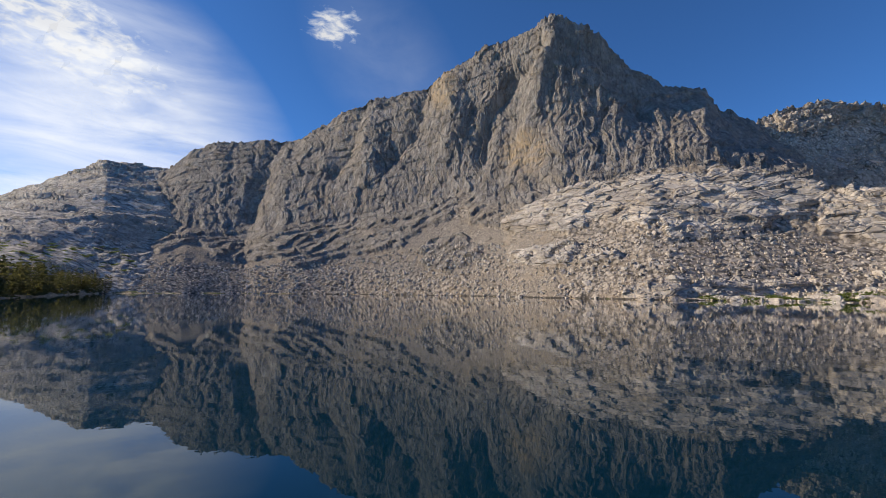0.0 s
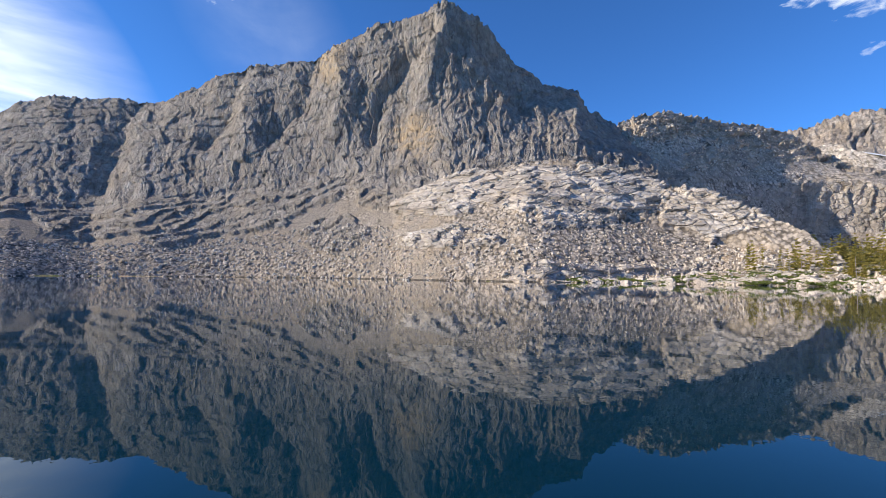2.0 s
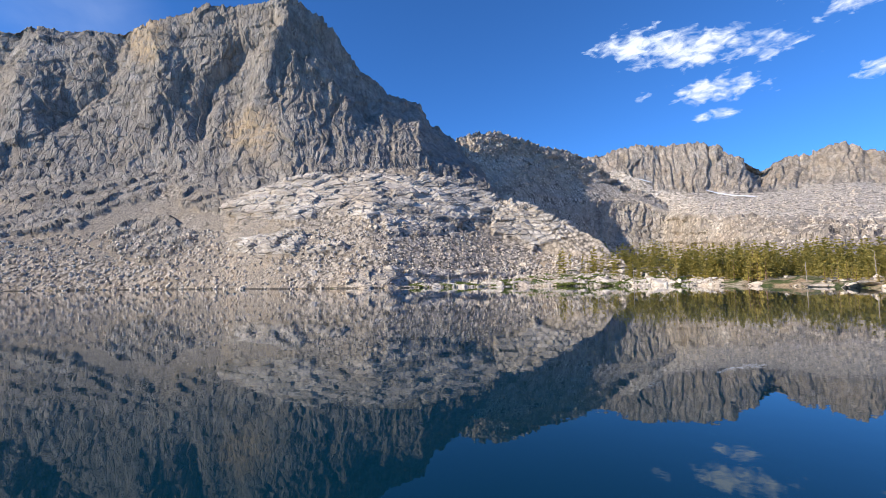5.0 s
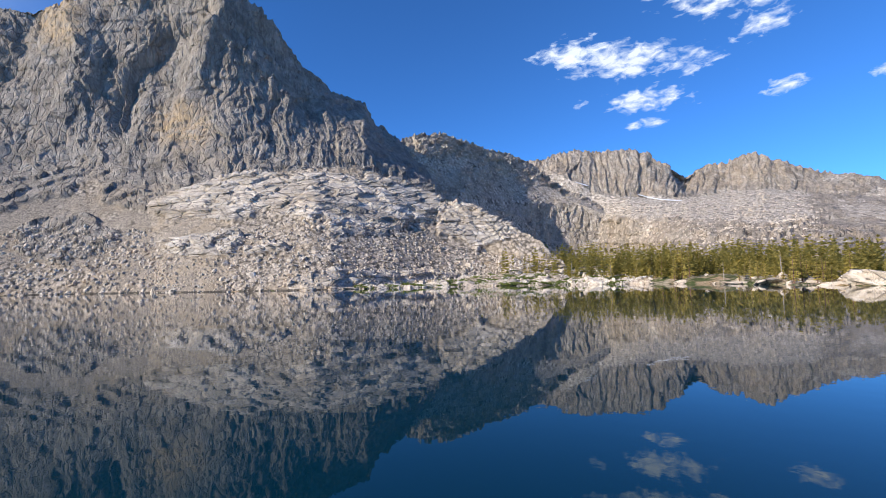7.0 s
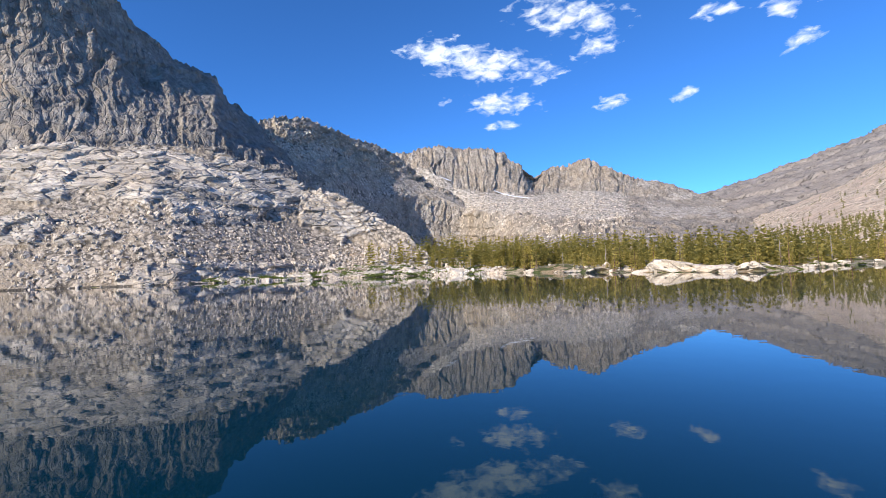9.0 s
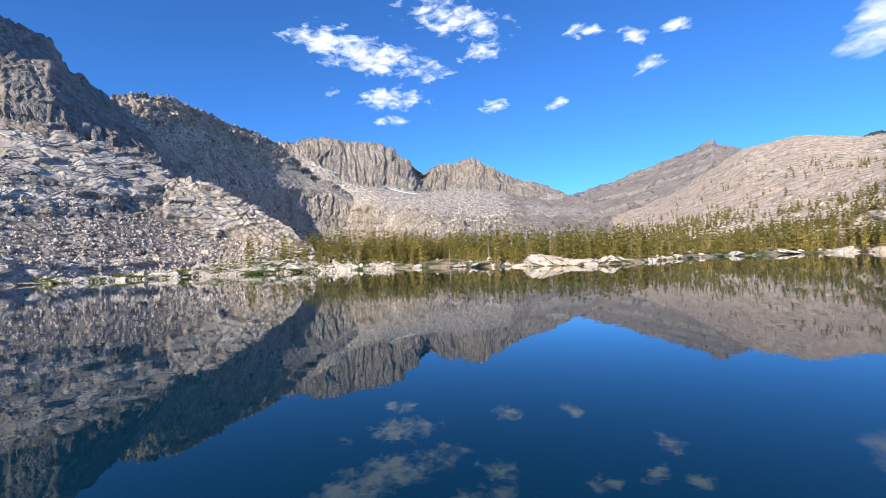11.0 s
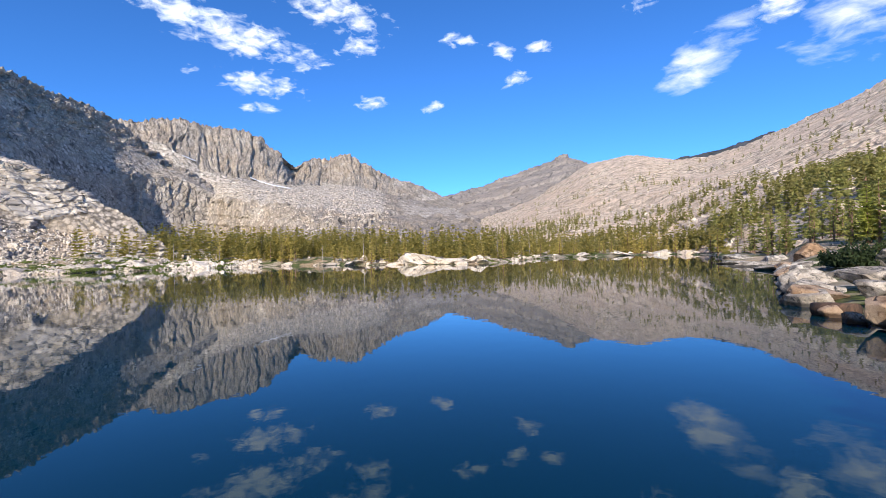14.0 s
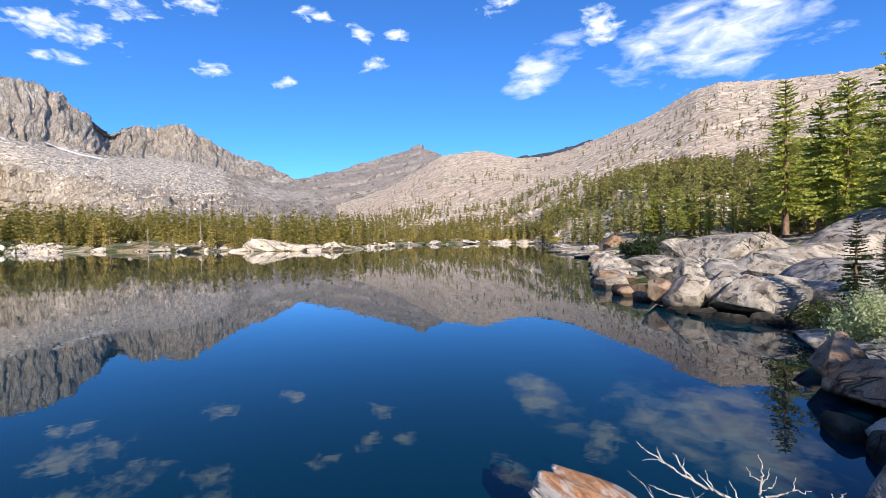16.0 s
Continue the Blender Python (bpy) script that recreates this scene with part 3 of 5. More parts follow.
mid_crest = [(30, 14, 640), (34, 16.5, 650), (36, 18.1, 660), (38.8, 18.9, 680), (42, 18.5, 720), (45.3, 17.3, 775), (50.3, 15.8, 860), (53, 14.2, 900), (56, 11.5, 910), (59, 9.9, 905), (62, 8, 900), (66, 5.4, 900), (70, 3, 900)]
def shoulder_relief(az, el, s, z, k, seed):
    wob = flat_noise(s, z, 60, 30, seed + 30, 4)
    wall = soft(az + 2 * wob, 50.5, 53) * soft(k, 0.75, 1.0) * (1 - soft(k + 0.2 * wob, 1.85, 2.1))
    crown = soft(k + 0.3 * wob, 2.5, 2.62)
    rock_ = np.clip(0.35 + 1.1 * wob, 0, 1) * (1 - wall) * (1 - crown)
    d = wall * (cliffs(s, z, seed + 40, 26.0, 120.0) * 1.6) + crown * (2.6 * facets(s, z, 11, 8, seed + 41, 0.9) + 1.6 * facets(s, z, 5, 4, seed + 42, 0.9))
    d += rock_ * outcrops(s, z, seed + 45, -0.45, 15.0, 3.6) + (1 - np.maximum(wall, crown)) * rubble_field(s, z, seed + 50, 1.8)
    return d, np.maximum(np.maximum(wall, rock_), crown), 0.15 * crown


mid, mid_xyz = land("talus_shoulder", [mid_foot, mid_low, mid_mid, mid_crest], [40, 75, 95], 0.09, SHOULDER, shoulder_relief, 3.8, 301, "blocky grey mountain shoulder with talus below its crest")

crag_foot = [(48, -0.3, 880), (57, -0.3, 870), (63, -0.3, 800), (67, -0.3, 640), (75, -0.3, 340), (92, -0.3, 340), (104, -0.4, 360)]
crag_ledge = [(48, 8, 925), (56, 8.0, 920), (60, 7.0, 880), (64, 6.8, 780), (70, 6.2, 720), (80, 5.4, 720), (86, 4.6, 740), (92, 3.4, 760), (104, 1.0, 760)]
crag_base = [(48, 12.5, 950), (52.3, 12.8, 950), (56.7, 12.7, 950), (59.5, 10.6, 950), (63.1, 9.7, 950), (69.5, 8.7, 980), (73.7, 9.0, 1080), (77, 9.0, 1100), (80.2, 8.1, 1120), (85, 7, 1150), (92, 4.9, 1200), (104, 1.6, 1200)]
crag_crest = [(48, 13.5, 1050), (52.6, 14.9, 1050), (55, 15.2, 1050), (57.4, 15.6, 1050), (60, 15.3, 1050), (63.8, 15.2, 1050), (66, 14.5, 1050), (68.7, 12.4, 1060), (69.7, 11.5, 1100), (72.4, 12.3, 1190), (74.4, 12.3, 1200), (76.5, 12.9, 1200), (77.3, 12.2, 1200),
              (79.4, 11.4, 1210), (81.8, 9.9, 1230), (84, 9.3, 1250), (85, 9.0, 1260), (87.8, 7.6, 1300), (89, 7.1, 1320), (92, 5.9, 1350), (96, 4.6, 1350), (104, 2.2, 1350)]
def crag_relief(az, el, s, z, k, seed):
    wob = flat_noise(s, z, 70, 40, seed + 30, 4)
    wall = soft(k + 0.25 * wob, 2.0, 2.14) * np.clip(1.25 - 0.9 * soft(az, 78, 84) + 0.5 * wob, 0, 1)
    shelf = (1 - soft(k + 0.4 * wob, 0.82, 1.06)) * soft(k + 0.1 * wob, 0.15, 0.3)
    rock_ = np.clip(shelf + soft(az, 77, 84) * np.clip(0.4 + 1.6 * wob, 0, 1), 0, 1)
    d = wall * (cliffs(s, z, seed + 40, 46.0, 190.0) * 1.5 + 4.0 * (creases(s, z, 17, 120, seed + 44, 2) - 0.5))
    d += (1 - wall) * (rock_ * outcrops(s, z, seed + 45, -0.08, 17.0, 6.5) + (1 - rock_) * rubble_field(s, z, seed + 50, 2.2))
    d -= 12.0 * stroke(az, el, [(69.6, 12.6), (70.4, 10.5), (71.6, 9.4)], 1.1) * soft(k, 2.0, 2.3)
    return d, np.maximum(wall, rock_), 0.2 * patches(az, el, [(74, 11.2, 3, 1.4), (78, 10.6, 2, 1)])


crag, crag_xyz = land("craggy_ridge", [crag_foot, crag_ledge, crag_base, crag_crest], [75, 55, 115], 0.08, CRAG, crag_relief, 4.0, 401, "craggy sunlit ridge with fluted cliffs over pale scree", teeth=0.9)

far_foot = [(82, -0.3, 700), (98, -0.3, 700), (116, -0.3, 700)]
far_crest = [(82, 6, 1700), (86, 7, 1700), (88.6, 7.45, 1700), (92.6, 8.3, 1700), (98.6, 10.1, 1700), (101.5, 11.0, 1700), (103.6, 11.7, 1700), (106.6, 10.3, 1700), (110, 9.4, 1700), (116, 8, 1700)]
def far_relief(az, el, s, z, k, seed):
    return 0.35 * cliffs(s, z, seed, 120.0, 160.0) + 8 * slabs(s, z, 0.2, 60.0, seed + 3), 0 * az + 1, 0 * az


far, far_xyz = land("distant_peak", [far_foot, far_crest], [110], 0.12, FAR, far_relief, 4.0, 501, "distant brown pointed peak above the valley head")

dark_foot = [(110, 6, 2200), (128, 6, 2200)]
dark_crest = [(110, 8.5, 2600), (114, 9.6, 2600), (117, 10.2, 2600), (119.5, 10.5, 2600), (122.5, 10.9, 2600), (124.6, 11.6, 2600), (128, 11, 2600)]
dark, dark_xyz = land("far_dark_ridge", [dark_foot, dark_crest], [30], 0.15, DARKFAR, far_relief, 3.0, 601, "far dark wooded ridge behind the hillside")

hill_foot = [(84, -0.6, 300), (95, -0.6, 240), (105, -0.7, 205), (115, -0.7, 190), (122, -0.8, 125), (130, -0.9, 80), (140, -0.9, 62), (150, -0.9, 55), (165, -1, 50)]
hill_mid = [(84, 1.5, 800), (90, 2.2, 720), (100, 3.6, 480), (110, 4.6, 400), (122, 6.2, 330), (135, 7.5, 260), (150, 7.8, 230), (165, 8, 210)]
hill_crest = [(84, 2.5, 1200), (90, 3.6, 1100), (96, 5.2, 1000), (100, 6.8, 950), (104, 8.9, 900), (106.6, 10.2, 860), (110.7, 11.0, 820), (112.6, 10.8, 800), (116, 9.8, 780), (119, 9.85, 760), (122.3, 10.5, 740), (128.3, 12.4, 700), (131.9, 13.7, 680), (135.9, 15.5, 660),
              (138, 15.9, 650), (142, 15.45, 640), (146.5, 15.0, 630), (150.8, 14.8, 620), (165, 14, 600)]
def hill_relief(az, el, s, z, k, seed):
    wob = flat_noise(s, z, 60, 26, seed + 30, 4)
    rock_ = np.clip(0.45 + 1.5 * wob, 0, 1)
    d = 5.0 * flat_noise(s + 1.5 * z, z, 90, 60, seed + 31, 3) + rock_ * outcrops(s, z, seed + 40, 0.26, 16.0, 1.0) + (1 - rock_) * rubble_field(s, z, seed + 50, 1.4)
    return d * soft(k, 0.0, 0.35), rock_, 0.4 * soft(az, 142, 146) * soft(k, 1.85, 1.95)


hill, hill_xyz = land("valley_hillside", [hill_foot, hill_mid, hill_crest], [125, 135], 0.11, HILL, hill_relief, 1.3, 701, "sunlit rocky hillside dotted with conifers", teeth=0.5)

# the ground, one sheet to the horizon, and the lake on it
az = np.concatenate([np.arange(-52, 156, 0.28), np.arange(156, 308.5, 2.0)])
az = np.append(az, -52 + 360)
rr = np.geomspace(0.6, 4600, 165)
A, Rr = np.meshgrid(az, rr)
H = ground_height(A.ravel(), Rr.ravel()).reshape(A.shape)
ground = mesh_grid("ground", np.stack([Rr * np.sin(np.radians(A)), Rr * np.cos(np.radians(A)), H], -1), GROUND)
tagged(ground, "pale granite and dry grass around the lake", "ground", kind="structure")
me = bpy.data.meshes.new("water")
bm = bmesh.new()
bmesh.ops.create_circle(bm, cap_ends=True, segments=96, radius=700)
bm.to_mesh(me)
bm.free()
me.materials.append(WATER)
tagged(new("water", me), "still dark green lake mirroring the mountains", "water", kind="structure")


# ---- plants and stones: makers ----
def place(az, r, z=0.0):
    return Vector((r * math.sin(radians(az)), r * math.cos(radians(az)), z))


def seen(az, el, r):
    """The point at that azimuth, elevation and distance from the eye's turning point."""
    return place(az, r, EYE + r * math.tan(radians(el)))


def mesh_of(name, verts, faces, mat, smooth=False):
    me = bpy.data.meshes.new(name)
    me.from_pydata([tuple(v) for v in verts], [], [tuple(f) for f in faces])
    if smooth:
        me.polygons.foreach_set("use_smooth", np.ones(len(me.polygons), bool))
    me.materials.append(mat)
    return me


def under(name, me, parent, label=""):
    ob = new(name, me)
    ob.parent = parent
    return tagged(ob, label)


def leafy(name, dark, light, grain=2.0):
    m, nt, b = material(name)
    inf, geo = nt.nodes.new("ShaderNodeObjectInfo"), nt.nodes.new("ShaderNodeNewGeometry")
    per = mixed(nt, 0.45, geo.outputs["Random Per Island"], inf.outputs["Random"])
    both = mixed(nt, 0.3, per, tex(nt, scaled(nt, (1, 1, 1)), grain, 4))
    nt.links.new(ramp(nt, both, [(0.25, dark), (0.75, light)]), b.inputs["Base Color"])
    b.inputs["Roughness"].default_value = 0.75
    b.inputs["Specular IOR Level"].default_value = 0.25
    t = nt.nodes.new("ShaderNodeBsdfTranslucent")
    t.inputs[0].default_value = (light[0] * 1.2, light[1] * 1.3, light[2], 1)
    mx = nt.nodes.new("ShaderNodeMixShader")
    mx.inputs[0].default_value = 0.35
    nt.links.new(b.outputs[0], mx.inputs[1])
    nt.links.new(t.outputs[0], mx.inputs[2])
    nt.links.new(mx.outputs[0], nt.nodes["Material Output"].inputs[0])
    return m


def barky(name, dark, light, scale=6.0):
    m, nt, b = material(name)
    n = tex(nt, scaled(nt, (1, 1, 0.25)), scale, 6, 0.7, 0.5)
    nt.links.new(ramp(nt, n, [(0.35, dark), (0.65, light)]), b.inputs["Base Color"])
    b.inputs["Roughness"].default_value = 0.9
    bumped(nt, b, n, 0.7, 0.03)
    return m


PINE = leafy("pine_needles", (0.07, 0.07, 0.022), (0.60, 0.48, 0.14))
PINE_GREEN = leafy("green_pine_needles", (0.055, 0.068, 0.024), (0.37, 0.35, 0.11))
# darker needle colour stands in for the shade at the lake's end
PINE_SHADED = leafy("shaded_pine_needles", (0.05, 0.052, 0.024), (0.19, 0.17, 0.075))
PINE_HILL = leafy("hillside_pine_needles", (0.04, 0.045, 0.018), (0.33, 0.29, 0.10))
PINE_NEAR = leafy("near_pine_needles", (0.18, 0.21, 0.05), (0.54, 0.53, 0.13))
WILLOW = leafy("willow_leaves", (0.26, 0.31, 0.16), (0.58, 0.6, 0.38), 5.0)
SHRUB = leafy("shrub_leaves", (0.03, 0.045, 0.015), (0.12, 0.15, 0.045))
FIR = leafy("fir_needles", (0.015, 0.028, 0.012), (0.05, 0.075, 0.03))
BARK = barky("pine_bark", (0.10, 0.06, 0.04), (0.32, 0.2, 0.13))
SNAGWOOD = barky("grey_dead_wood", (0.2, 0.17, 0.14), (0.45, 0.39, 0.33), 10.0)
DEADWOOD = barky("bleached_wood", (0.38, 0.33, 0.29), (0.72, 0.66, 0.6), 14.0)
rng = np.random.default_rng(7)


def conifer(levels, per, clumps, spread, seed, leaf=0.5, shape=0.8, bare=0.12):
    """Unit-high conifer: trunk (verts, faces) and crown (verts, faces) of many small needle clumps."""
    g = np.random.default_rng(seed)
    lean = g.normal(0, 0.015, 2)
    tv, tf = [], []
    for i, h in enumerate((-0.02, 0.25, 0.6, 1.0)):
        w = 0.022 * (1 - 0.93 * h) + 0.001
        for k in range(6):
            a = k * math.pi / 3
            tv.append((w * math.cos(a) + lean[0] * h * h, w * math.sin(a) + lean[1] * h * h, h))
        if i:
            for k in range(6):
                tf.append((6 * i - 6 + k, 6 * i - 6 + (k + 1) % 6, 6 * i + (k + 1) % 6, 6 * i + k))
    cv, cf = [], []
    for i in range(levels):
        h = bare + (1.0 - bare) * ((i + g.random() * 0.7) / levels)
        full = (1 - (h - bare) / (1 - bare)) ** shape
        reach = spread * (0.1 + 0.9 * full) * (0.75 + 0.5 * g.random())
        n = max(3, int(per * (0.5 + 0.5 * full)))
        for k in range(n):
            if g.random() < 0.14:
                continue
            a = g.random() * 2 * math.pi
            L = reach * (0.55 + 0.6 * g.random())
            droop = -0.1 - 0.3 * full + 0.35 * (1 - full) + g.normal(0, 0.1)
            for c in range(clumps):
                f = (c + 0.6 + 0.5 * g.random()) / clumps
                p = np.array([L * f * math.cos(a), L * f * math.sin(a), h + droop * L * f + 0.18 * L * f * f])
                p[:2] += lean * h * h
                size = leaf * spread * (0.35 + 0.5 * full) * (1.15 - 0.5 * f) * (0.7 + 0.6 * g.random())
                out = np.array([math.cos(a), math.sin(a), droop * 0.6 + 0.2]) + g.normal(0, 0.45, 3)
                side = np.cross(out, g.normal(0, 1, 3))
                side /= np.linalg.norm(side) + 1e-6
                out /= np.linalg.norm(out)
                q = len(cv)
                cv += [p - out * size * 0.4, p + side * size * 0.35, p + out * size * 0.6, p - side * size * 0.35]
                cf.append((q, q + 1, q + 2, q + 3))
    return tv, tf, np.array(cv), np.array(cf)


def hull_rock(subdiv, seed, planes=11, low=0.55, high=0.95, rough=0.05):
    """Unit boulder: a ball cut by random planes, then roughened."""
    bm = bmesh.new()
    bmesh.ops.create_icosphere(bm, subdivisions=subdiv, radius=1.0)
    v = np.array([x.co[:] for x in bm.verts])
    f = np.array([[q.index for q in x.verts] for x in bm.faces])
    bm.free()
    g = np.random.default_rng(seed)
    for _ in range(planes):
        n = g.normal(0, 1, 3)
        n /= np.linalg.norm(n)
        d = low + (high - low) * g.random()
        over = np.maximum(v @ n - d, 0)
        v = v - over[:, None] * n * 0.985
    if rough:
        u = v / np.linalg.norm(v, axis=1, keepdims=True)
        v = v + u * (rough * fbm(v + seed * 3.1, 0.5, 4, seed) - 0.6 * rough * np.maximum(fbm(v + seed * 1.7, 0.35, 3, seed + 5, True), 0.55) + 0.33 * rough)[:, None]
    return v, f


def scatter_rocks(name, places, sizes, mat, parent, seed):
    """Many small stones in one mesh."""
    g = np.random.default_rng(seed)
    base = [hull_rock(1, seed + k, 5, 0.5, 0.9, 0) for k in range(6)]
    vs, fs, at = [], [], 0
    for p, s in zip(places, sizes):
        v, f = base[g.integers(6)]
        q = Euler(g.random(3) * 6.28).to_matrix()
        sc = s * np.array([1, 0.6 + 0.5 * g.random(), 0.5 + 0.4 * g.random()])
        vs.append((v * sc) @ np.array(q).T + p)
        fs.append(f + at)
        at += len(v)
    ob = under(name, mesh_of(name, np.concatenate(vs), np.concatenate(fs), mat), parent)
    return tagged(ob, kind="stuff")


# ---- clouds, far off in the sky ----
def cloud_stuff(name, size, soft, thick):
    m, nt, b = material(name)
    nt.nodes.remove(b)
    uv = nt.nodes.new("ShaderNodeUVMap")
    ln = nt.nodes.new("ShaderNodeVectorMath")
    ln.operation = "LENGTH"
    nt.links.new(uv.outputs[0], ln.inputs[0])
    edge = ramp(nt, ln.outputs["Value"], [(0.0, (1, 1, 1)), (0.45, (0.7, 0.7, 0.7)), (1.0, (0, 0, 0))])
    puff = tex(nt, scaled(nt, size), 1.0, 6, 0.55, 0.35)
    s = nt.nodes.new("ShaderNodeMath")
    s.operation = "MULTIPLY_ADD"
    s.inputs[1].default_value = 0.5
    nt.links.new(edge, s.inputs[0])
    nt.links.new(puff, s.inputs[2])
    alpha = ramp(nt, s.outputs[0], [(0.85 - soft * 0.3, (0, 0, 0)), (0.85 + soft, (thick, thick, thick))])
    e = nt.nodes.new("ShaderNodeEmission")
    nt.links.new(ramp(nt, s.outputs[0], [(0.75, (0.62, 0.76, 1.0)), (1.05, (0.93, 0.96, 1.0))]), e.inputs[0])
    e.inputs[1].default_value = 1.1
    t = nt.nodes.new("ShaderNodeBsdfTransparent")
    mx = nt.nodes.new("ShaderNodeMixShader")
    for i, o in enumerate((alpha, t.outputs[0], e.outputs[0])):
        nt.links.new(o, mx.inputs[i])
    nt.links.new(mx.outputs[0], nt.nodes["Material Output"].inputs[0])
    return m


def veil_stuff(name, size, thick):
    m, nt, b = material(name)
    nt.nodes.remove(b)
    uv = nt.nodes.new("ShaderNodeUVMap")
    ln = nt.nodes.new("ShaderNodeVectorMath")
    ln.operation = "LENGTH"
    nt.links.new(uv.outputs[0], ln.inputs[0])
    edge = ramp(nt, ln.outputs["Value"], [(0.0, (1, 1, 1)), (0.4, (0.8, 0.8, 0.8)), (0.75, (0.25, 0.25, 0.25)), (1.0, (0, 0, 0))])
    streaks = ramp(nt, tex(nt, scaled(nt, size), 1.0, 6, 0.55, 0.4), [(0.3, (0.25, 0.25, 0.25)), (0.7, (1, 1, 1))])
    alpha = mixed(nt, 1.0, mixed(nt, 1.0, edge, streaks, "MULTIPLY"), (thick, thick, thick), "MULTIPLY")
    e = nt.nodes.new("ShaderNodeEmission")
    e.inputs[0].default_value, e.inputs[1].default_value = (0.88, 0.93, 1.0, 1), 1.45
    t = nt.nodes.new("ShaderNodeBsdfTransparent")
    mx = nt.nodes.new("ShaderNodeMixShader")
    for i, o in enumerate((alpha, t.outputs[0], e.outputs[0])):
        nt.links.new(o, mx.inputs[i])
    nt.links.new(mx.outputs[0], nt.nodes["Material Output"].inputs[0])
    return m


VEIL = veil_stuff("cirrus_veil", (0.0012, 0.0006, 0.0045), 0.95)
VEIL_THIN = veil_stuff("faint_veil", (0.0016, 0.0012, 0.003), 0.12)
PUFF = cloud_stuff("cloud_vapour", (0.0075, 0.0075, 0.017), 0.36, 0.85)
WISP = cloud_stuff("cirrus_vapour", (0.003, 0.003, 0.008), 0.42, 0.8)


def cloud(az, el, wide, high, tilt=0.0, mat=PUFF, label="small white fleecy cloud in blue sky"):
    n = 16
    ca, sa = math.cos(radians(tilt)), math.sin(radians(tilt))
    vs, fs, uv = [], [], []
    for j in range(n + 1):
        for i in range(n + 1):
            u, v = 2 * i / n - 1, 2 * j / n - 1
            x, y = wide / 2 * u, high / 2 * v
            e = el + x * sa + y * ca
            a = az + (x * ca - y * sa) / math.cos(radians(el))
            vs.append((4300 * math.cos(radians(e)) * math.sin(radians(a)), 4300 * math.cos(radians(e)) * math.cos(radians(a)), 4300 * math.sin(radians(e))))
            uv.append((u, v))
    for j in range(n):
        for i in range(n):
            fs.append((j * (n + 1) + i, j * (n + 1) + i + 1, (j + 1) * (n + 1) + i + 1, (j + 1) * (n + 1) + i))
    me = mesh_of("cloud", vs, fs, mat)
    lay = me.uv_layers.new(name="UVMap")
    for lp in me.loops:
        lay.data[lp.index].uv = uv[lp.vertex_index]
    return tagged(new("cloud", me), label, "cloud", "clouds in the sky")


CLOUDS = [(-14.8, 31.2, 9, 6, 0), (64.5, 24.8, 27, 6.5, -11), (58, 26.5, 12, 5, 0), (66.5, 20.2, 14, 4.2, -6), (66, 17.6, 6, 2, 3), (75, 28.6, 18, 6, -12), (78.5, 25, 7, 3, 0), (90.8, 25.7, 6, 2.2, -3),
          (96.4, 24.3, 6, 2.4, -20), (98, 21, 6, 2.2, 14), (79.7, 18.8, 6, 2.6, 0), (87.5, 18.4, 4, 2.2, 10), (101, 24.2, 6, 2.2, -5), (59, 20.8, 3, 2, 0), (126, 23.6, 6, 7, 55), (115, 28, 12, 4, 30)]
for c in CLOUDS:
    cloud(*c)
cloud(119, 19.9, 15, 7, 24, WISP, "torn white wisp of high cloud")
cloud(137.5, 20.6, 30, 13, 8, WISP, "broad bright white cloud above the hillside")
cloud(-50, 13, 44, 24, -12, VEIL, "broad veil of bright thin cirrus cloud")
cloud(-37, 19, 40, 26, -32, VEIL, "broad veil of bright thin cirrus cloud")
cloud(-42, 24, 26, 12, -18, PUFF, "scattered small white cloud flecks")
cloud(-8, 28, 26, 16, -50, VEIL_THIN, "faint streak of thin cirrus cloud")


# ---- trees of the far shore ----
FAR_TREES = []
for k in range(7):
    tv, tf, cv, cf = conifer(14, 7, 4, 0.14 + 0.025 * (k % 3), 100 + k, 0.66, 0.6, 0.08 + 0.02 * k)
    FAR_TREES.append((mesh_of("trunk", tv, tf, BARK), mesh_of("crown", cv, cf, PINE)))
SMALL_TREES = [conifer(10, 6, 3, 0.17, 300 + k, 0.95, 0.6, 0.06) for k in range(6)]
TINY_TREES = [conifer(9, 4, 2, 0.2, 320 + k, 1.5, 0.6, 0.05) for k in range(6)]


def tree(at, high, turn, kind, label, group="conifers on the far shore"):
    ob = new("conifer")
    tagged(ob, label, "tree", group)
    under("trunk", kind[0], ob)
    under("crown", kind[1], ob)
    ob.matrix_world = Matrix.Translation(at) @ Matrix.Rotation(turn, 4, "Z") @ Matrix.Diagonal((high, high, high, 1))
    return ob


def woods(name, places, heights, label, seed, mat=None, kinds=SMALL_TREES):
    g = np.random.default_rng(seed)
    vs, fs, at = [], [], 0
    for p, h in zip(places, heights):
        tv, tf, cv, cf = kinds[g.integers(6)]
        a = g.random() * 6.28
        R = np.array([[math.cos(a), -math.sin(a), 0], [math.sin(a), math.cos(a), 0], [0, 0, 1]])
        vs.append((cv @ R.T) * h + p)
        fs.append(cf + at)
        at += len(cv)
    ob = new(name, mesh_of(name, np.concatenate(vs), np.concatenate(fs), mat or PINE))
    return tagged(ob, label, "trees", kind="stuff")


# density of the wood over azimuth and depth behind the shore
def wooded(a, s):
    d = np.interp(a, [44, 50, 56, 62, 90, 118, 120, 128], [0.0, 0.12, 0.6, 1, 1, 1, 0.8, 0.6])
    near = np.interp(a, [50, 60, 70, 80, 86, 98, 105], [40, 18, 7, 4, 14, 10, 3])
    return d * np.clip((s - near) / 10, 0, 1)


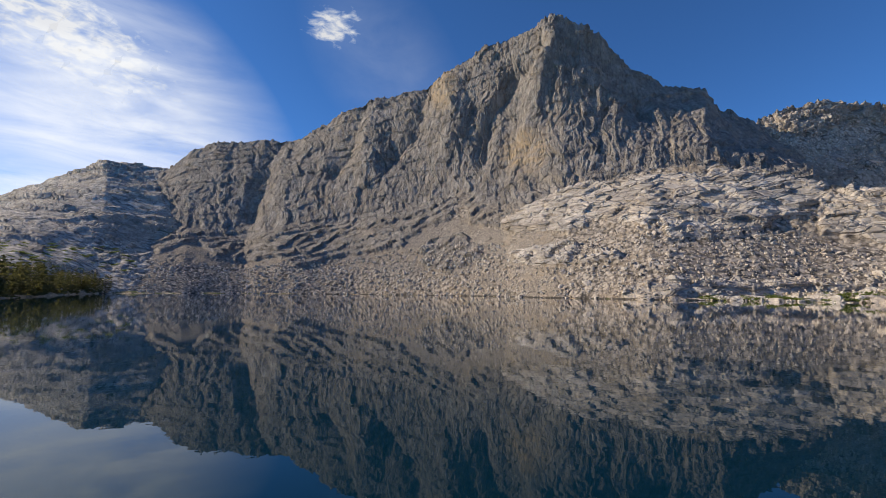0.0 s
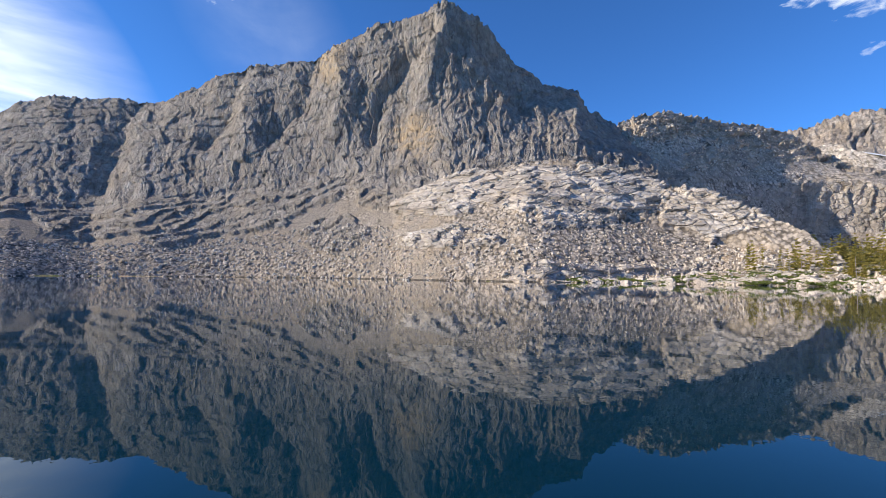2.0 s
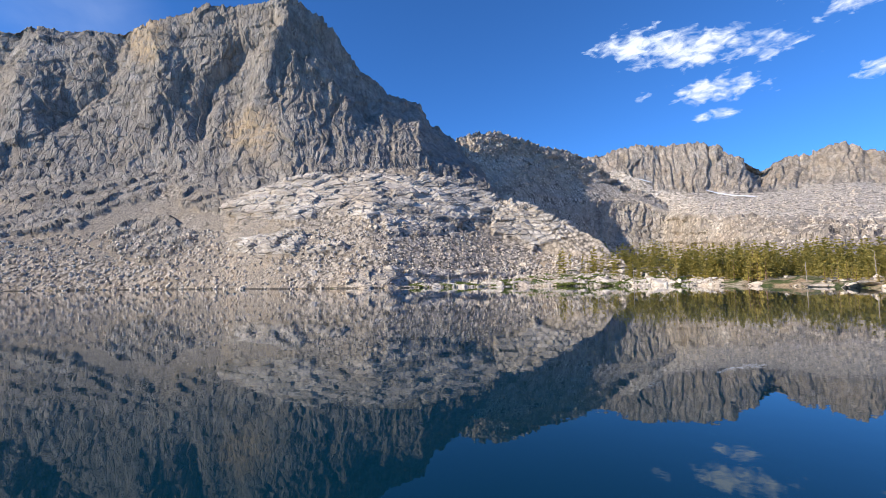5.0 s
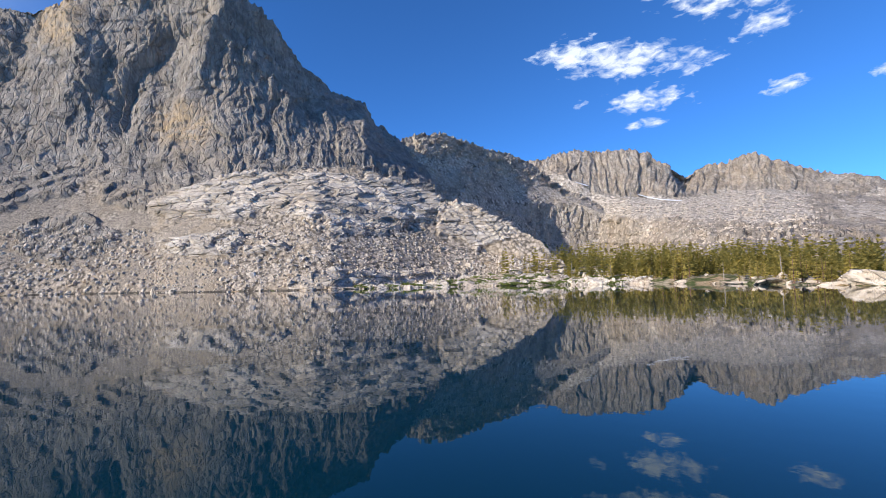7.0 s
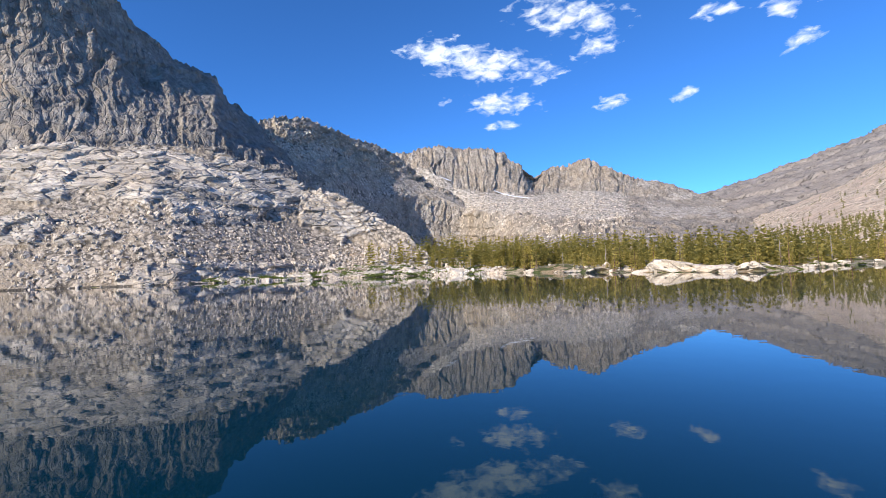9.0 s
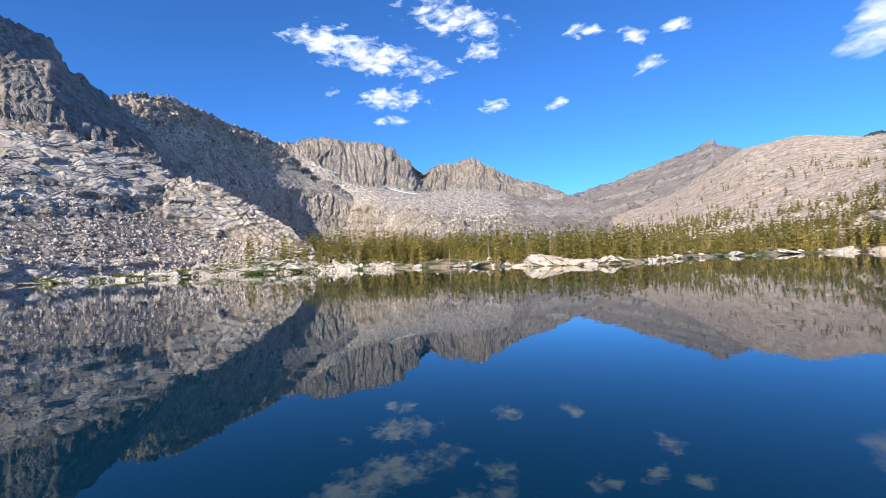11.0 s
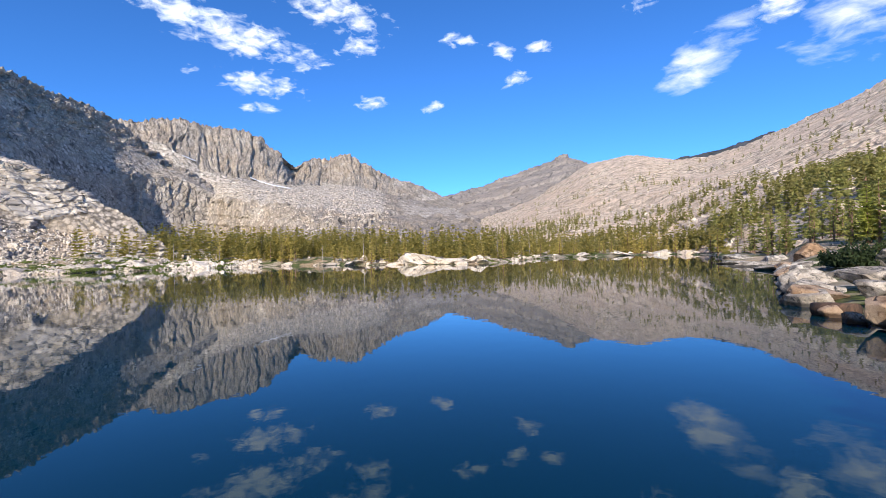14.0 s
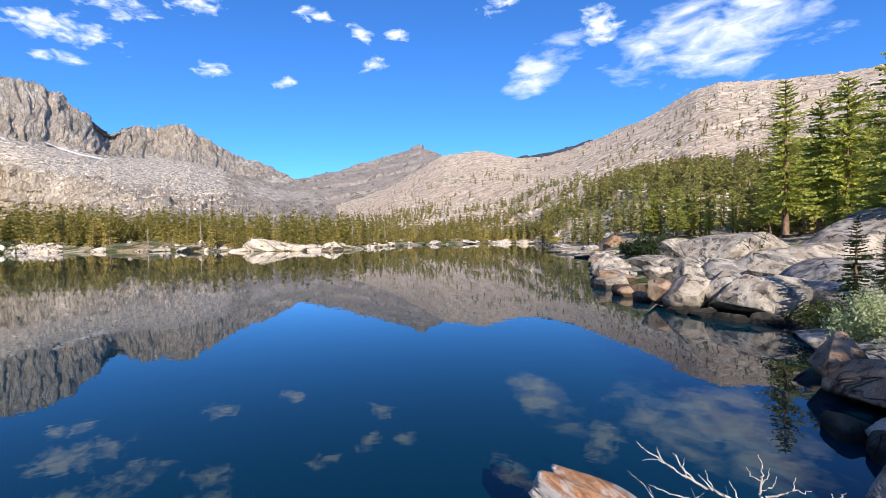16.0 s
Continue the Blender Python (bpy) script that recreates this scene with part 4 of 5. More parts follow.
spots = []
g = np.random.default_rng(11)
aa, ss = 44 + 76 * g.random(9000), 2 + 130 * g.random(9000) ** 1.2
clump = gnoise(np.stack([9 * np.sin(np.radians(aa)), 9 * np.cos(np.radians(aa)), ss * 0.05], -1), 3)
for k in np.flatnonzero(g.random(9000) < wooded(aa, ss) * (0.75 + 0.9 * clump))[:1900]:
    spots.append((float(ss[k]), float(aa[k]), float(shore(aa[k])) + float(ss[k])))
spots.sort()
za = ground_height(np.array([q[1] for q in spots]), np.array([q[2] for q in spots]))
LABELS = ["olive-green conifer on the far lake shore", "tall narrow golden-green pine beyond the water", "ragged conifer among pale granite by the lake"]
back_p, back_h = [], []
for i, (s, a, r) in enumerate(spots):
    p = place(a, r, float(za[i]) - 0.1)
    h = (3.4 + 7.2 * g.random() ** 1.3) * (0.85 + 0.4 * (s > 20)) * float(np.interp(a, [44, 60, 84, 100, 128], [1.15, 1.15, 0.85, 0.8, 0.9]))
    if i < 130:
        tree(p, h, 6.28 * g.random(), FAR_TREES[g.integers(7)], LABELS[i % 3])
    else:
        back_p.append(p)
        back_h.append(h)
woods("far_wood", back_p, back_h, "dense olive wood of conifers behind the shore", 1)

# the green wood behind the rocky point
GREEN_TREES = [(t_, mesh_of("crown", [v.co[:] for v in c_.vertices], [tuple(p.vertices) for p in c_.polygons], PINE_GREEN)) for t_, c_ in FAR_TREES]
gw = np.random.default_rng(61)
green_spots = []
for k in range(330):
    a_ = 119 + 35 * gw.random()
    near_ = float(np.interp(a_, [119, 124, 130, 140, 154], [150, 92, 62, 54, 50]))
    r_ = near_ + 95 * gw.random() ** 1.3
    col_ = int(np.argmin(np.abs(np.degrees(np.arctan2(hill_xyz[20, :, 0], hill_xyz[20, :, 1])) - a_)))
    line_ = hill_xyz[:130, col_]
    far_ = np.hypot(line_[:, 0], line_[:, 1])
    z_ = max(float(np.interp(r_, far_, line_[:, 2])) if r_ > far_[0] else -9, float(ground_height(np.array([a_]), np.array([r_]))[0]))
    green_spots.append((r_ - near_, a_, place(a_, r_, z_ - 0.2), 4.0 + 4.5 * gw.random()))
green_spots.sort(key=lambda q: q[0])
for k, (_, a_, p_, h_) in enumerate(green_spots[:130]):
    tree(p_, h_, 6.28 * gw.random(), GREEN_TREES[gw.integers(7)], ("green pine in the wood behind the granite point", "slender olive conifer in the wood by the lake")[k % 2], "conifers behind the granite point")
woods("green_wood", [q[2] for q in green_spots[130:]], [q[3] for q in green_spots[130:]], "green conifer wood rising behind the granite point", 5, PINE_GREEN)

# trees scattered up the hillside, thick below and thin above
hp, hh = [], []
nv, nu = hill_xyz.shape[:2]
jj = (3 + 225 * g.random(16000) ** 1.4).astype(int)
ii = g.integers(60, nu - 40, 16000)
pp = hill_xyz[jj, ii]
aa, up = np.degrees(np.arctan2(pp[:, 0], pp[:, 1])), jj / 260
clump = gnoise(pp / 45.0, 8) + 0.5 * gnoise(pp / 14.0, 9)
want = np.interp(up, [0, 0.25, 0.45, 0.7, 0.85], [1.0, 0.75, 0.36, 0.12, 0.03]) * np.interp(aa, [88, 93, 100, 118, 128, 135], [0.3, 1.3, 1.1, 1, 1.6, 2.4])
for p in pp[g.random(16000) < want * (0.3 + 2.2 * clump)][:3600]:
    hp.append(p - np.array([0, 0, 0.3]))
    hh.append(2.6 + 4.0 * g.random())
jj, ii = g.integers(40, 250, 2600), g.integers(30, nu - 40, 2600)
pp = hill_xyz[jj, ii]
clump = gnoise(pp / 60.0, 18) + 0.6 * gnoise(pp / 15.0, 19)
for p in pp[g.random(2600) < 0.06 + 1.7 * clump]:
    hp.append(p - np.array([0, 0, 0.2]))
    hh.append(1.5 + 2.4 * g.random())
woods("hillside_wood", hp, hh, "scattered conifers on the rocky hillside", 2, PINE_HILL, TINY_TREES)

# the small wood at the shaded lake end, shade put into its needle colour
lp, lh = [], []
for _ in range(260):
    a = -47 + 10.5 * g.random()
    r = float(shore(a)) + 2 + 60 * g.random()
    lp.append(place(a, r, float(ground_height(np.array([a]), np.array([r]))[0]) - 0.2))
    lh.append(6 + 6 * g.random())
woods("shaded_wood", lp, lh, "olive conifers coloured as in shade at the lake end", 3, PINE_SHADED)

# ---- stones ----
def stones_on(parent, xyz, rows, cols, count, big, seed, small=(0.3, 1.4)):
    """The largest stones as parts, the rest as one mesh of rubble."""
    g = np.random.default_rng(seed)
    kinds = []
    for k in range(5):
        v, f = hull_rock(2, seed * 10 + k, 9, 0.5, 0.9, 0.03)
        kinds.append(mesh_of("boulder", v, f, BOULDER))
    for _ in range(big):
        p = xyz[g.integers(*rows), g.integers(*cols)]
        s = 0.9 + 1.8 * g.random() ** 2
        ob = under("boulder", kinds[g.integers(5)], parent)
        ob.matrix_world = Matrix.Translation(p) @ Euler(g.random(3) * 6.28).to_matrix().to_4x4() @ Matrix.Diagonal((s, s * (0.6 + 0.4 * g.random()), s * (0.5 + 0.4 * g.random()), 1))
    pts = xyz[g.integers(rows[0], rows[1], count), g.integers(cols[0], cols[1], count)] + g.normal(0, 0.4, (count, 3)) * np.array([1, 1, 0.3])
    scatter_rocks("rubble", pts, small[0] + (small[1] - small[0]) * g.random(count) ** 3, BOULDER, parent, seed)


stones_on(peak, peak_xyz, (2, 70), (40, 640), 6000, 150, 5, (0.35, 2.2))
stones_on(butt, butt_xyz, (2, 112), (24, 640), 5200, 140, 6, (0.25, 1.2))
stones_on(hill, hill_xyz, (4, 150), (150, 700), 2600, 110, 8, (0.3, 1.6))
stones_on(crag, crag_xyz, (30, 118), (20, 420), 2500, 60, 9, (0.8, 3.0))
stones_on(mid, mid_xyz, (120, 198), (40, 260), 2500, 0, 7, (0.6, 2.5))


# ---- granite outcrops along the far shore ----
g = np.random.default_rng(21)
OUTCROPS = [mesh_of("granite_outcrop", *hull_rock(4, 900 + k, 18, 0.35, 0.8, 0.12), BOULDER, False) for k in range(5)]


def outcrop(az, r, z, half, kinds=OUTCROPS, name="granite_outcrop", label="pale low granite outcrop beside the lake", category="rock", group="outcrops on the far shore", turn=None):
    """half: half sizes across the view, along it and upwards."""
    ob = new(name, kinds[g.integers(len(kinds))])
    spin = Euler((g.normal(0, 0.12), g.normal(0, 0.12), (g.choice([0, math.pi]) + g.normal(0, 0.25)) if turn is None else turn)).to_matrix().to_4x4()
    ob.matrix_world = Matrix.Translation(place(az, r, z)) @ Matrix.Rotation(-radians(az), 4, "Z") @ Matrix.Diagonal((*half, 1)) @ spin
    return tagged(ob, label, category, group)


for az_, back_, half in [(33, 1, (5, 4, 2.6)), (36.5, 1, (4, 3, 1.5)), (39, 2, (7, 4, 2.4)), (41, 4, (6, 5, 2.4)), (42.5, 2, (5, 3, 1.6)), (40, 8, (6, 4, 2.2)), (44.5, 2, (6, 5, 2.2)), (48, 3, (7, 4, 1.8)), (51, 5, (6, 5, 2.3)), (54, 7, (7, 6, 3.0)), (57, 8, (8, 6, 3.4)),
                         (60, 4, (6, 4, 2.2)), (64, 2, (4, 2, 1.0)), (69, 2, (3, 2, 0.8)), (74.5, 3, (4, 3, 1.1)), (77, 4, (5, 4, 1.6)), (82.5, 4, (4.2, 3, 1.7)), (85.5, 7, (5.5, 5, 2.6)), (89, 5, (6.5, 5, 2.7)), (92.5, 4, (4, 3, 1.5)),
                         (80, 14, (2.2, 2, 2.2)), (26, 1, (6, 4, 2.6)), (24.3, 0, (7, 4, 3.2)), (27.9, 0, (6, 4, 2.8)), (29.5, 2, (5, 4, 2.0)), (31.5, 5, (5, 4, 2.4)), (35, 6, (6, 5, 2.6)), (38, 12, (6, 4, 2.6)), (43.5, 10, (7, 5, 2.6)), (46.5, 9, (7, 5, 2.8)), (49.5, 12, (7, 5, 2.8)), (53, 14, (6, 5, 2.6)), (59, 9, (7, 5, 2.8)), (87.5, 9, (7, 5, 3.4)), (84.2, 11, (5, 4, 3.0)), (95, 4, (3, 2, 0.7)), (105, 3, (4, 2, 0.6)), (110, 3, (5, 3, 1.2)), (114, 4, (5, 3, 1.5)), (117, 6, (4, 3, 1.8)), (47, 26, (5, 4, 2)), (52, 30, (6, 4, 2)), (44, 40, (6, 4, 2.2)), (56, 26, (5, 4, 2))]:
    r_ = float(shore(az_)) + back_
    outcrop(az_, r_, float(ground_height(np.array([az_]), np.array([r_]))[0]) - 0.05 * half[2], (half[0] * 1.3, half[1] * 1.2, half[2] * 0.85))
for k in range(90):
    az_ = 30 + 88 * g.random()
    r_ = float(shore(az_)) + 1 + 25 * g.random() ** 2
    w_ = 0.7 + 1.6 * g.random()
    outcrop(az_, r_, float(ground_height(np.array([az_]), np.array([r_]))[0]) + 0.1, (w_, w_ * 0.8, w_ * 0.5), label="pale granite boulder on the far shore", name="shore_boulder", group="boulders on the far shore")

def on_slope(xyz, az, el):
    """The point of a landform's surface that is seen at that azimuth and elevation."""
    col = np.argmin(np.abs(np.degrees(np.arctan2(xyz[60, :, 0], xyz[60, :, 1])) - az))
    c = xyz[:, col]
    e = np.degrees(np.arctan2(c[:, 2] - EYE, np.hypot(c[:, 0], c[:, 1])))
    return Vector(c[int(np.argmax(e > el))])


g = np.random.default_rng(51)
# snow left under the crags
SNOW, nt, b = material("old_snow")
nt.links.new(ramp(nt, tex(nt, scaled(nt, (1, 1, 1)), 0.4), [(0.3, (0.62, 0.64, 0.68)), (0.7, (0.85, 0.86, 0.88))]), b.inputs["Base Color"])
b.inputs["Roughness"].default_value = 0.6
for line in ([(64.8, 9.7), (66, 9.25), (67.3, 8.85), (69.5, 8.5)], [(58.0, 11.7), (59.4, 11.2)]):
    pts = [on_slope(crag_xyz, *q) for q in line]
    vs, fs = [], []
    for i in range(24):
        f = i / 23 * (len(pts) - 1)
        k = min(int(f), len(pts) - 2)
        p = pts[k].lerp(pts[k + 1], f - k)
        toward = Vector((-p.x, -p.y, 0)).normalized()
        w = 0.9 * math.sin(math.pi * (i + 0.5) / 24) ** 0.6 * (0.7 + 0.5 * g.random())
        vs += [p + toward * 4 - Vector((0, 0, 1.5)), p + toward * 2 + Vector((0, 0, w)), p + toward * -3 + Vector((0, 0, w * 1.3 + 0.5))]
        if i:
            fs += [(3 * i - 3, 3 * i, 3 * i + 1, 3 * i - 2), (3 * i - 2, 3 * i + 1, 3 * i + 2, 3 * i - 1)]
    tagged(new("snow_patch", mesh_of("snow_patch", vs, fs, SNOW, True)), "thin strip of old snow under the crags", "snow", "snow strips under the crags")

n_ = 3200
aa, ss = 30 + 36 * g.random(n_), 0.5 + 55 * g.random(n_) ** 1.5
rr_ = shore(aa) + ss
pp = np.stack([rr_ * np.sin(np.radians(aa)), rr_ * np.cos(np.radians(aa)), ground_height(aa, rr_)], -1)
scatter_rocks("rubble", pp, 0.25 + 1.2 * g.random(n_) ** 3, BOULDER, ground, 12)

# ---- low brush along the far shore ----
def brush_mesh(name, stems, leaves, size, mat, seed, flat=0.6):
    g = np.random.default_rng(seed)
    n = stems * leaves
    d = g.normal(0, 1, (stems, 3))
    d[:, 2] = np.abs(d[:, 2]) * 0.9 + 0.15
    d /= np.linalg.norm(d, axis=1, keepdims=True)
    tip = d * np.array([1, 1, flat]) * (0.65 + 0.4 * g.random((stems, 1)))
    f = 0.35 + 0.7 * g.random((stems, leaves, 1))
    p = (tip[:, None, :] * f + g.normal(0, 0.07, (stems, leaves, 3))).reshape(-1, 3)
    p[:, 2] = np.abs(p[:, 2])
    a = g.normal(0, 1, (n, 3))
    a /= np.linalg.norm(a, axis=1, keepdims=True)
    b = np.cross(a, g.normal(0, 1, (n, 3)))
    b /= np.linalg.norm(b, axis=1, keepdims=True)
    w = size * (0.6 + 0.8 * g.random((n, 1)))
    v = np.stack([p - a * w, p + b * w * 0.4, p + a * w, p - b * w * 0.4], 1).reshape(-1, 3)
    return mesh_of(name, v, np.arange(4 * n).reshape(-1, 4), mat)


BRUSH = leafy("green_brush", (0.09, 0.12, 0.03), (0.24, 0.27, 0.08), 0.5)
BRUSHES = [brush_mesh("willow_thicket", 60, 14, 0.09, BRUSH, 40 + k, 0.5) for k in range(4)]
for k in range(235):
    if k < 165:
        az_, w_ = (29 + 33 * g.random(), 1.4 + 2.6 * g.random()) if k < 125 else (93 + 14 * g.random(), 0.7 + 0.8 * g.random())
        r_ = float(shore(az_)) + 1.5 + 38 * g.random() ** 1.6
        z_ = float(ground_height(np.array([az_]), np.array([r_]))[0])
    else:
        p_ = on_slope(left_xyz, -46 + 11.5 * g.random(), 1.8 + 2.6 * g.random())
        az_, r_, z_, w_ = math.degrees(math.atan2(p_.x, p_.y)), math.hypot(p_.x, p_.y), p_.z - 0.4, 1.8 + 2.6 * g.random()
    outcrop(az_, r_, z_ - 0.05, (w_ * 1.5, w_, w_ * 0.55), BRUSHES, "willow_thicket", "low green willow thicket among granite", "shrub", "thickets along the shore")

# ---- the near rocky shore ----
g = np.random.default_rng(33)


def big_rock(az, r, z, half, seed, mat=NEAR, label="pale cracked granite boulder at the water's edge", planes=9, name="boulder", tip=(0, 0, 0)):
    v, f = hull_rock(5, seed, planes + 4, 0.48, 0.86, 0.03)
    ob = new(name, mesh_of(name, v, f, mat, True))
    ob.matrix_world = Matrix.Translation(place(az, r, z)) @ Matrix.Rotation(-radians(az), 4, "Z") @ Matrix.Diagonal((*half, 1)) @ Euler(tip).to_matrix().to_4x4()
    return tagged(ob, label, "rock", "rocks on the near shore")


SLABBY = "broad smooth granite slab sloping to the lake"
big_rock(150.0, 31, 0.3, (8.0, 9, 2.7), 21, label=SLABBY, name="granite_slab", tip=(0.1, -0.16, 0))
big_rock(145.5, 22.5, 0.5, (3.4, 4.2, 1.7), 2, label=SLABBY, name="granite_slab", tip=(0.15, 0.1, 0))
big_rock(151, 20, 0.5, (3.0, 4, 1.6), 3, label=SLABBY, name="granite_slab")
big_rock(138.6, 29, 1.5, (3.5, 2.4, 1.9), 4, label="rounded granite hump with dark stains")
big_rock(131.7, 18.3, 0.4, (0.62, 0.6, 0.6), 5, RUST, "orange-stained granite boulder at the water's edge")
big_rock(134.8, 17.8, 0.55, (0.9, 0.8, 0.9), 6)
big_rock(137.7, 17.9, 0.6, (0.9, 0.9, 0.85), 7)
big_rock(131.5, 21, 0.95, (0.65, 0.6, 0.5), 8)
big_rock(131.2, 26, 1.0, (1.25, 1.1, 0.55), 9)
big_rock(134.5, 24, 1.0, (1.1, 1.1, 0.6), 10)
big_rock(140.2, 17.2, 0.55, (1.25, 1.1, 1.0), 11)
big_rock(143.3, 17.4, 0.45, (1.5, 1.3, 0.85), 12)
big_rock(143.2, 20.3, 0.8, (1.6, 1.6, 1.0), 13)
big_rock(139.6, 21.5, 0.8, (1.5, 1.5, 0.95), 14)
big_rock(135.2, 21, 0.7, (1.1, 1.1, 0.75), 15)
big_rock(130.0, 19.6, 0.12, (0.5, 0.5, 0.3), 16, RUST, "orange-stained granite boulder at the water's edge")
big_rock(128.6, 20.6, 0.12, (0.5, 0.4, 0.3), 17, RUST, "orange-stained granite boulder at the water's edge")
for k, (az_, r_, w_) in enumerate([(134.2, 16.6, 0.35), (136.3, 16.4, 0.5), (138.6, 16.1, 0.6), (141.4, 16.0, 0.55), (144.2, 16.1, 0.6), (133, 17.2, 0.3), (146.0, 14.6, 0.6), (147.6, 13.6, 0.7)]):
    big_rock(az_, r_, 0.02, (w_, w_ * 0.8, w_ * 0.5), 40 + k, WETROCK, "dark wet boulder half under water")
# the spit beyond
for k, (az_, r_, z_, half) in enumerate([(121, 74, 0.0, (4, 2, 0.5)), (123.2, 64, 0.0, (3.6, 2, 0.6)), (125.4, 55, 0.1, (2.8, 2, 0.7)), (127, 47, 0.3, (2.2, 2.0, 0.9)), (128.5, 38, 0.4, (1.4, 1.4, 0.75)), (129.3, 33, 0.5, (1.1, 1.2, 0.7)), (131.5, 40, 0.9, (2, 2, 1.0)),
                                         (134, 36, 1.1, (2.2, 2, 1.2)), (124.6, 70, 0.4, (2.4, 2, 0.9)), (121.5, 88, 0.3, (3, 2, 1.0))]):
    big_rock(az_, r_, z_, half, 60 + k, label="pale granite rocks on a low spit")
big_rock(127.3, 56, 1.2, (1.7, 1.5, 1.5), 75, RUST, "reddish granite block on the spit")
for k in range(22):
    f = k / 21
    big_rock(125.2 + 1.6 * f + 0.6 * g.random(), 52 - 29 * f + 1.5 * g.random(), 0.2 + 0.2 * g.random(), (0.9 + 0.6 * g.random(), 1.0, 0.5 + 0.4 * g.random()), 200 + k, NEAR if k % 4 else RUST, "pale granite boulder along the spit")
# the dark bank by the camera
big_rock(146.7, 9.9, 0.42, (0.5, 0.5, 0.55), 80, RUST, "brown granite boulder with a white-topped edge")
big_rock(148.6, 11.6, 0.4, (1.3, 0.9, 0.42), 81, label="flat grey granite slab on the bank")
big_rock(150.2, 9.2, 0.3, (0.85, 0.6, 0.42), 82, RUST, "brown granite boulder on the bank")
big_rock(147.9, 7.9, 0.0, (0.55, 0.4, 0.3), 83, WETROCK, "dark wet boulder half under water")
big_rock(150.3, 7.3, 0.1, (0.38, 0.4, 0.34), 84, WETROCK, "dark wet boulder half under water")
big_rock(151.6, 5.6, 0.2, (0.5, 0.45, 0.45), 85, label="square grey granite block on the bank")
big_rock(153.5, 7.6, 0.4, (0.8, 0.6, 0.5), 86, label="grey granite boulder on the bank")
big_rock(152.2, 11.0, 0.5, (0.9, 0.7, 0.5), 87, label="grey granite boulder on the bank")
for k in range(26):
    az_, r_ = 143.5 + 11 * g.random(), 6 + 9 * g.random()
    if r_ < float(shore(az_)) - 1.2:
        continue
    big_rock(az_, r_, float(ground_height(np.array([az_]), np.array([r_]))[0]) + 0.05, (0.2 + 0.3 * g.random(), 0.25, 0.16), 100 + k, WETROCK if g.random() < 0.5 else NEAR, "small granite stone on the bank")


def bush(az, r, z, half, mat, seed, label, name="shrub", stems=70, leaves=26, size=0.06):
    base = new(name)
    base.matrix_world = Matrix.Translation(place(az, r, z)) @ Matrix.Diagonal((*half, 1))
    under("leaves", brush_mesh("leaves", stems, leaves, size, mat, seed, 1.0), base)
    gg = np.random.default_rng(seed)
    vs, fs = [], []
    for k in range(14):
        a, w = 6.28 * gg.random(), 0.3 + 0.45 * gg.random()
        p1 = np.array([w * math.cos(a), w * math.sin(a), 0.35 + 0.45 * gg.random()])
        q = len(vs)
        for p, t in ((np.array([0.05 * math.cos(a), 0.05 * math.sin(a), -0.05]), 0.02), (p1 * 0.5 + np.array([0, 0, 0.1]), 0.014), (p1, 0.006)):
            vs += [p + np.array([t, 0, 0]), p + np.array([-t * 0.5, t * 0.87, 0]), p + np.array([-t * 0.5, -t * 0.87, 0])]
        for i in (0, 3):
            for j in range(3):
                fs.append((q + i + j, q + i + (j + 1) % 3, q + i + 3 + (j + 1) % 3, q + i + 3 + j))
    under("stems", mesh_of("stems", vs, fs, BARK), base)
    return tagged(base, label, "shrub")


bush(149.6, 11.6, 0.55, (0.85, 0.8, 0.95), WILLOW, 1, "silvery green willow shrub among granite rocks", "willow_shrub", 130, 70, 0.036)
bush(151.8, 11.2, 0.5, (0.9, 0.8, 0.95), WILLOW, 2, "silvery green willow shrub among granite rocks", "willow_shrub", 130, 70, 0.036)
bush(146.2, 14.8, 0.35, (0.9, 0.7, 0.55), SHRUB, 3, "dark green shrub in the shaded cove")
bush(147.8, 13.6, 0.35, (0.9, 0.7, 0.7), SHRUB, 4, "dark green shrub in the shaded cove")
bush(130.5, 36, 1.1, (1.3, 1.0, 1.7), FIR, 5, "dark stunted conifer shrub behind the rocks", size=0.09)
bush(129.0, 38, 1.0, (1.1, 1.0, 1.2), FIR, 6, "dark stunted conifer shrub behind the rocks", size=0.09)
bush(140.8, 28.0, 1.8, (0.9, 0.6, 0.8), SHRUB, 7, "brownish green bush on the granite")
bush(132.5, 38, 1.4, (1.6, 1.0, 1.2), SHRUB, 8, "brownish green bush on the granite")
bush(151.0, 5.0, 0.1, (0.3, 0.3, 0.35), SHRUB, 9, "small green bush at the waterline")

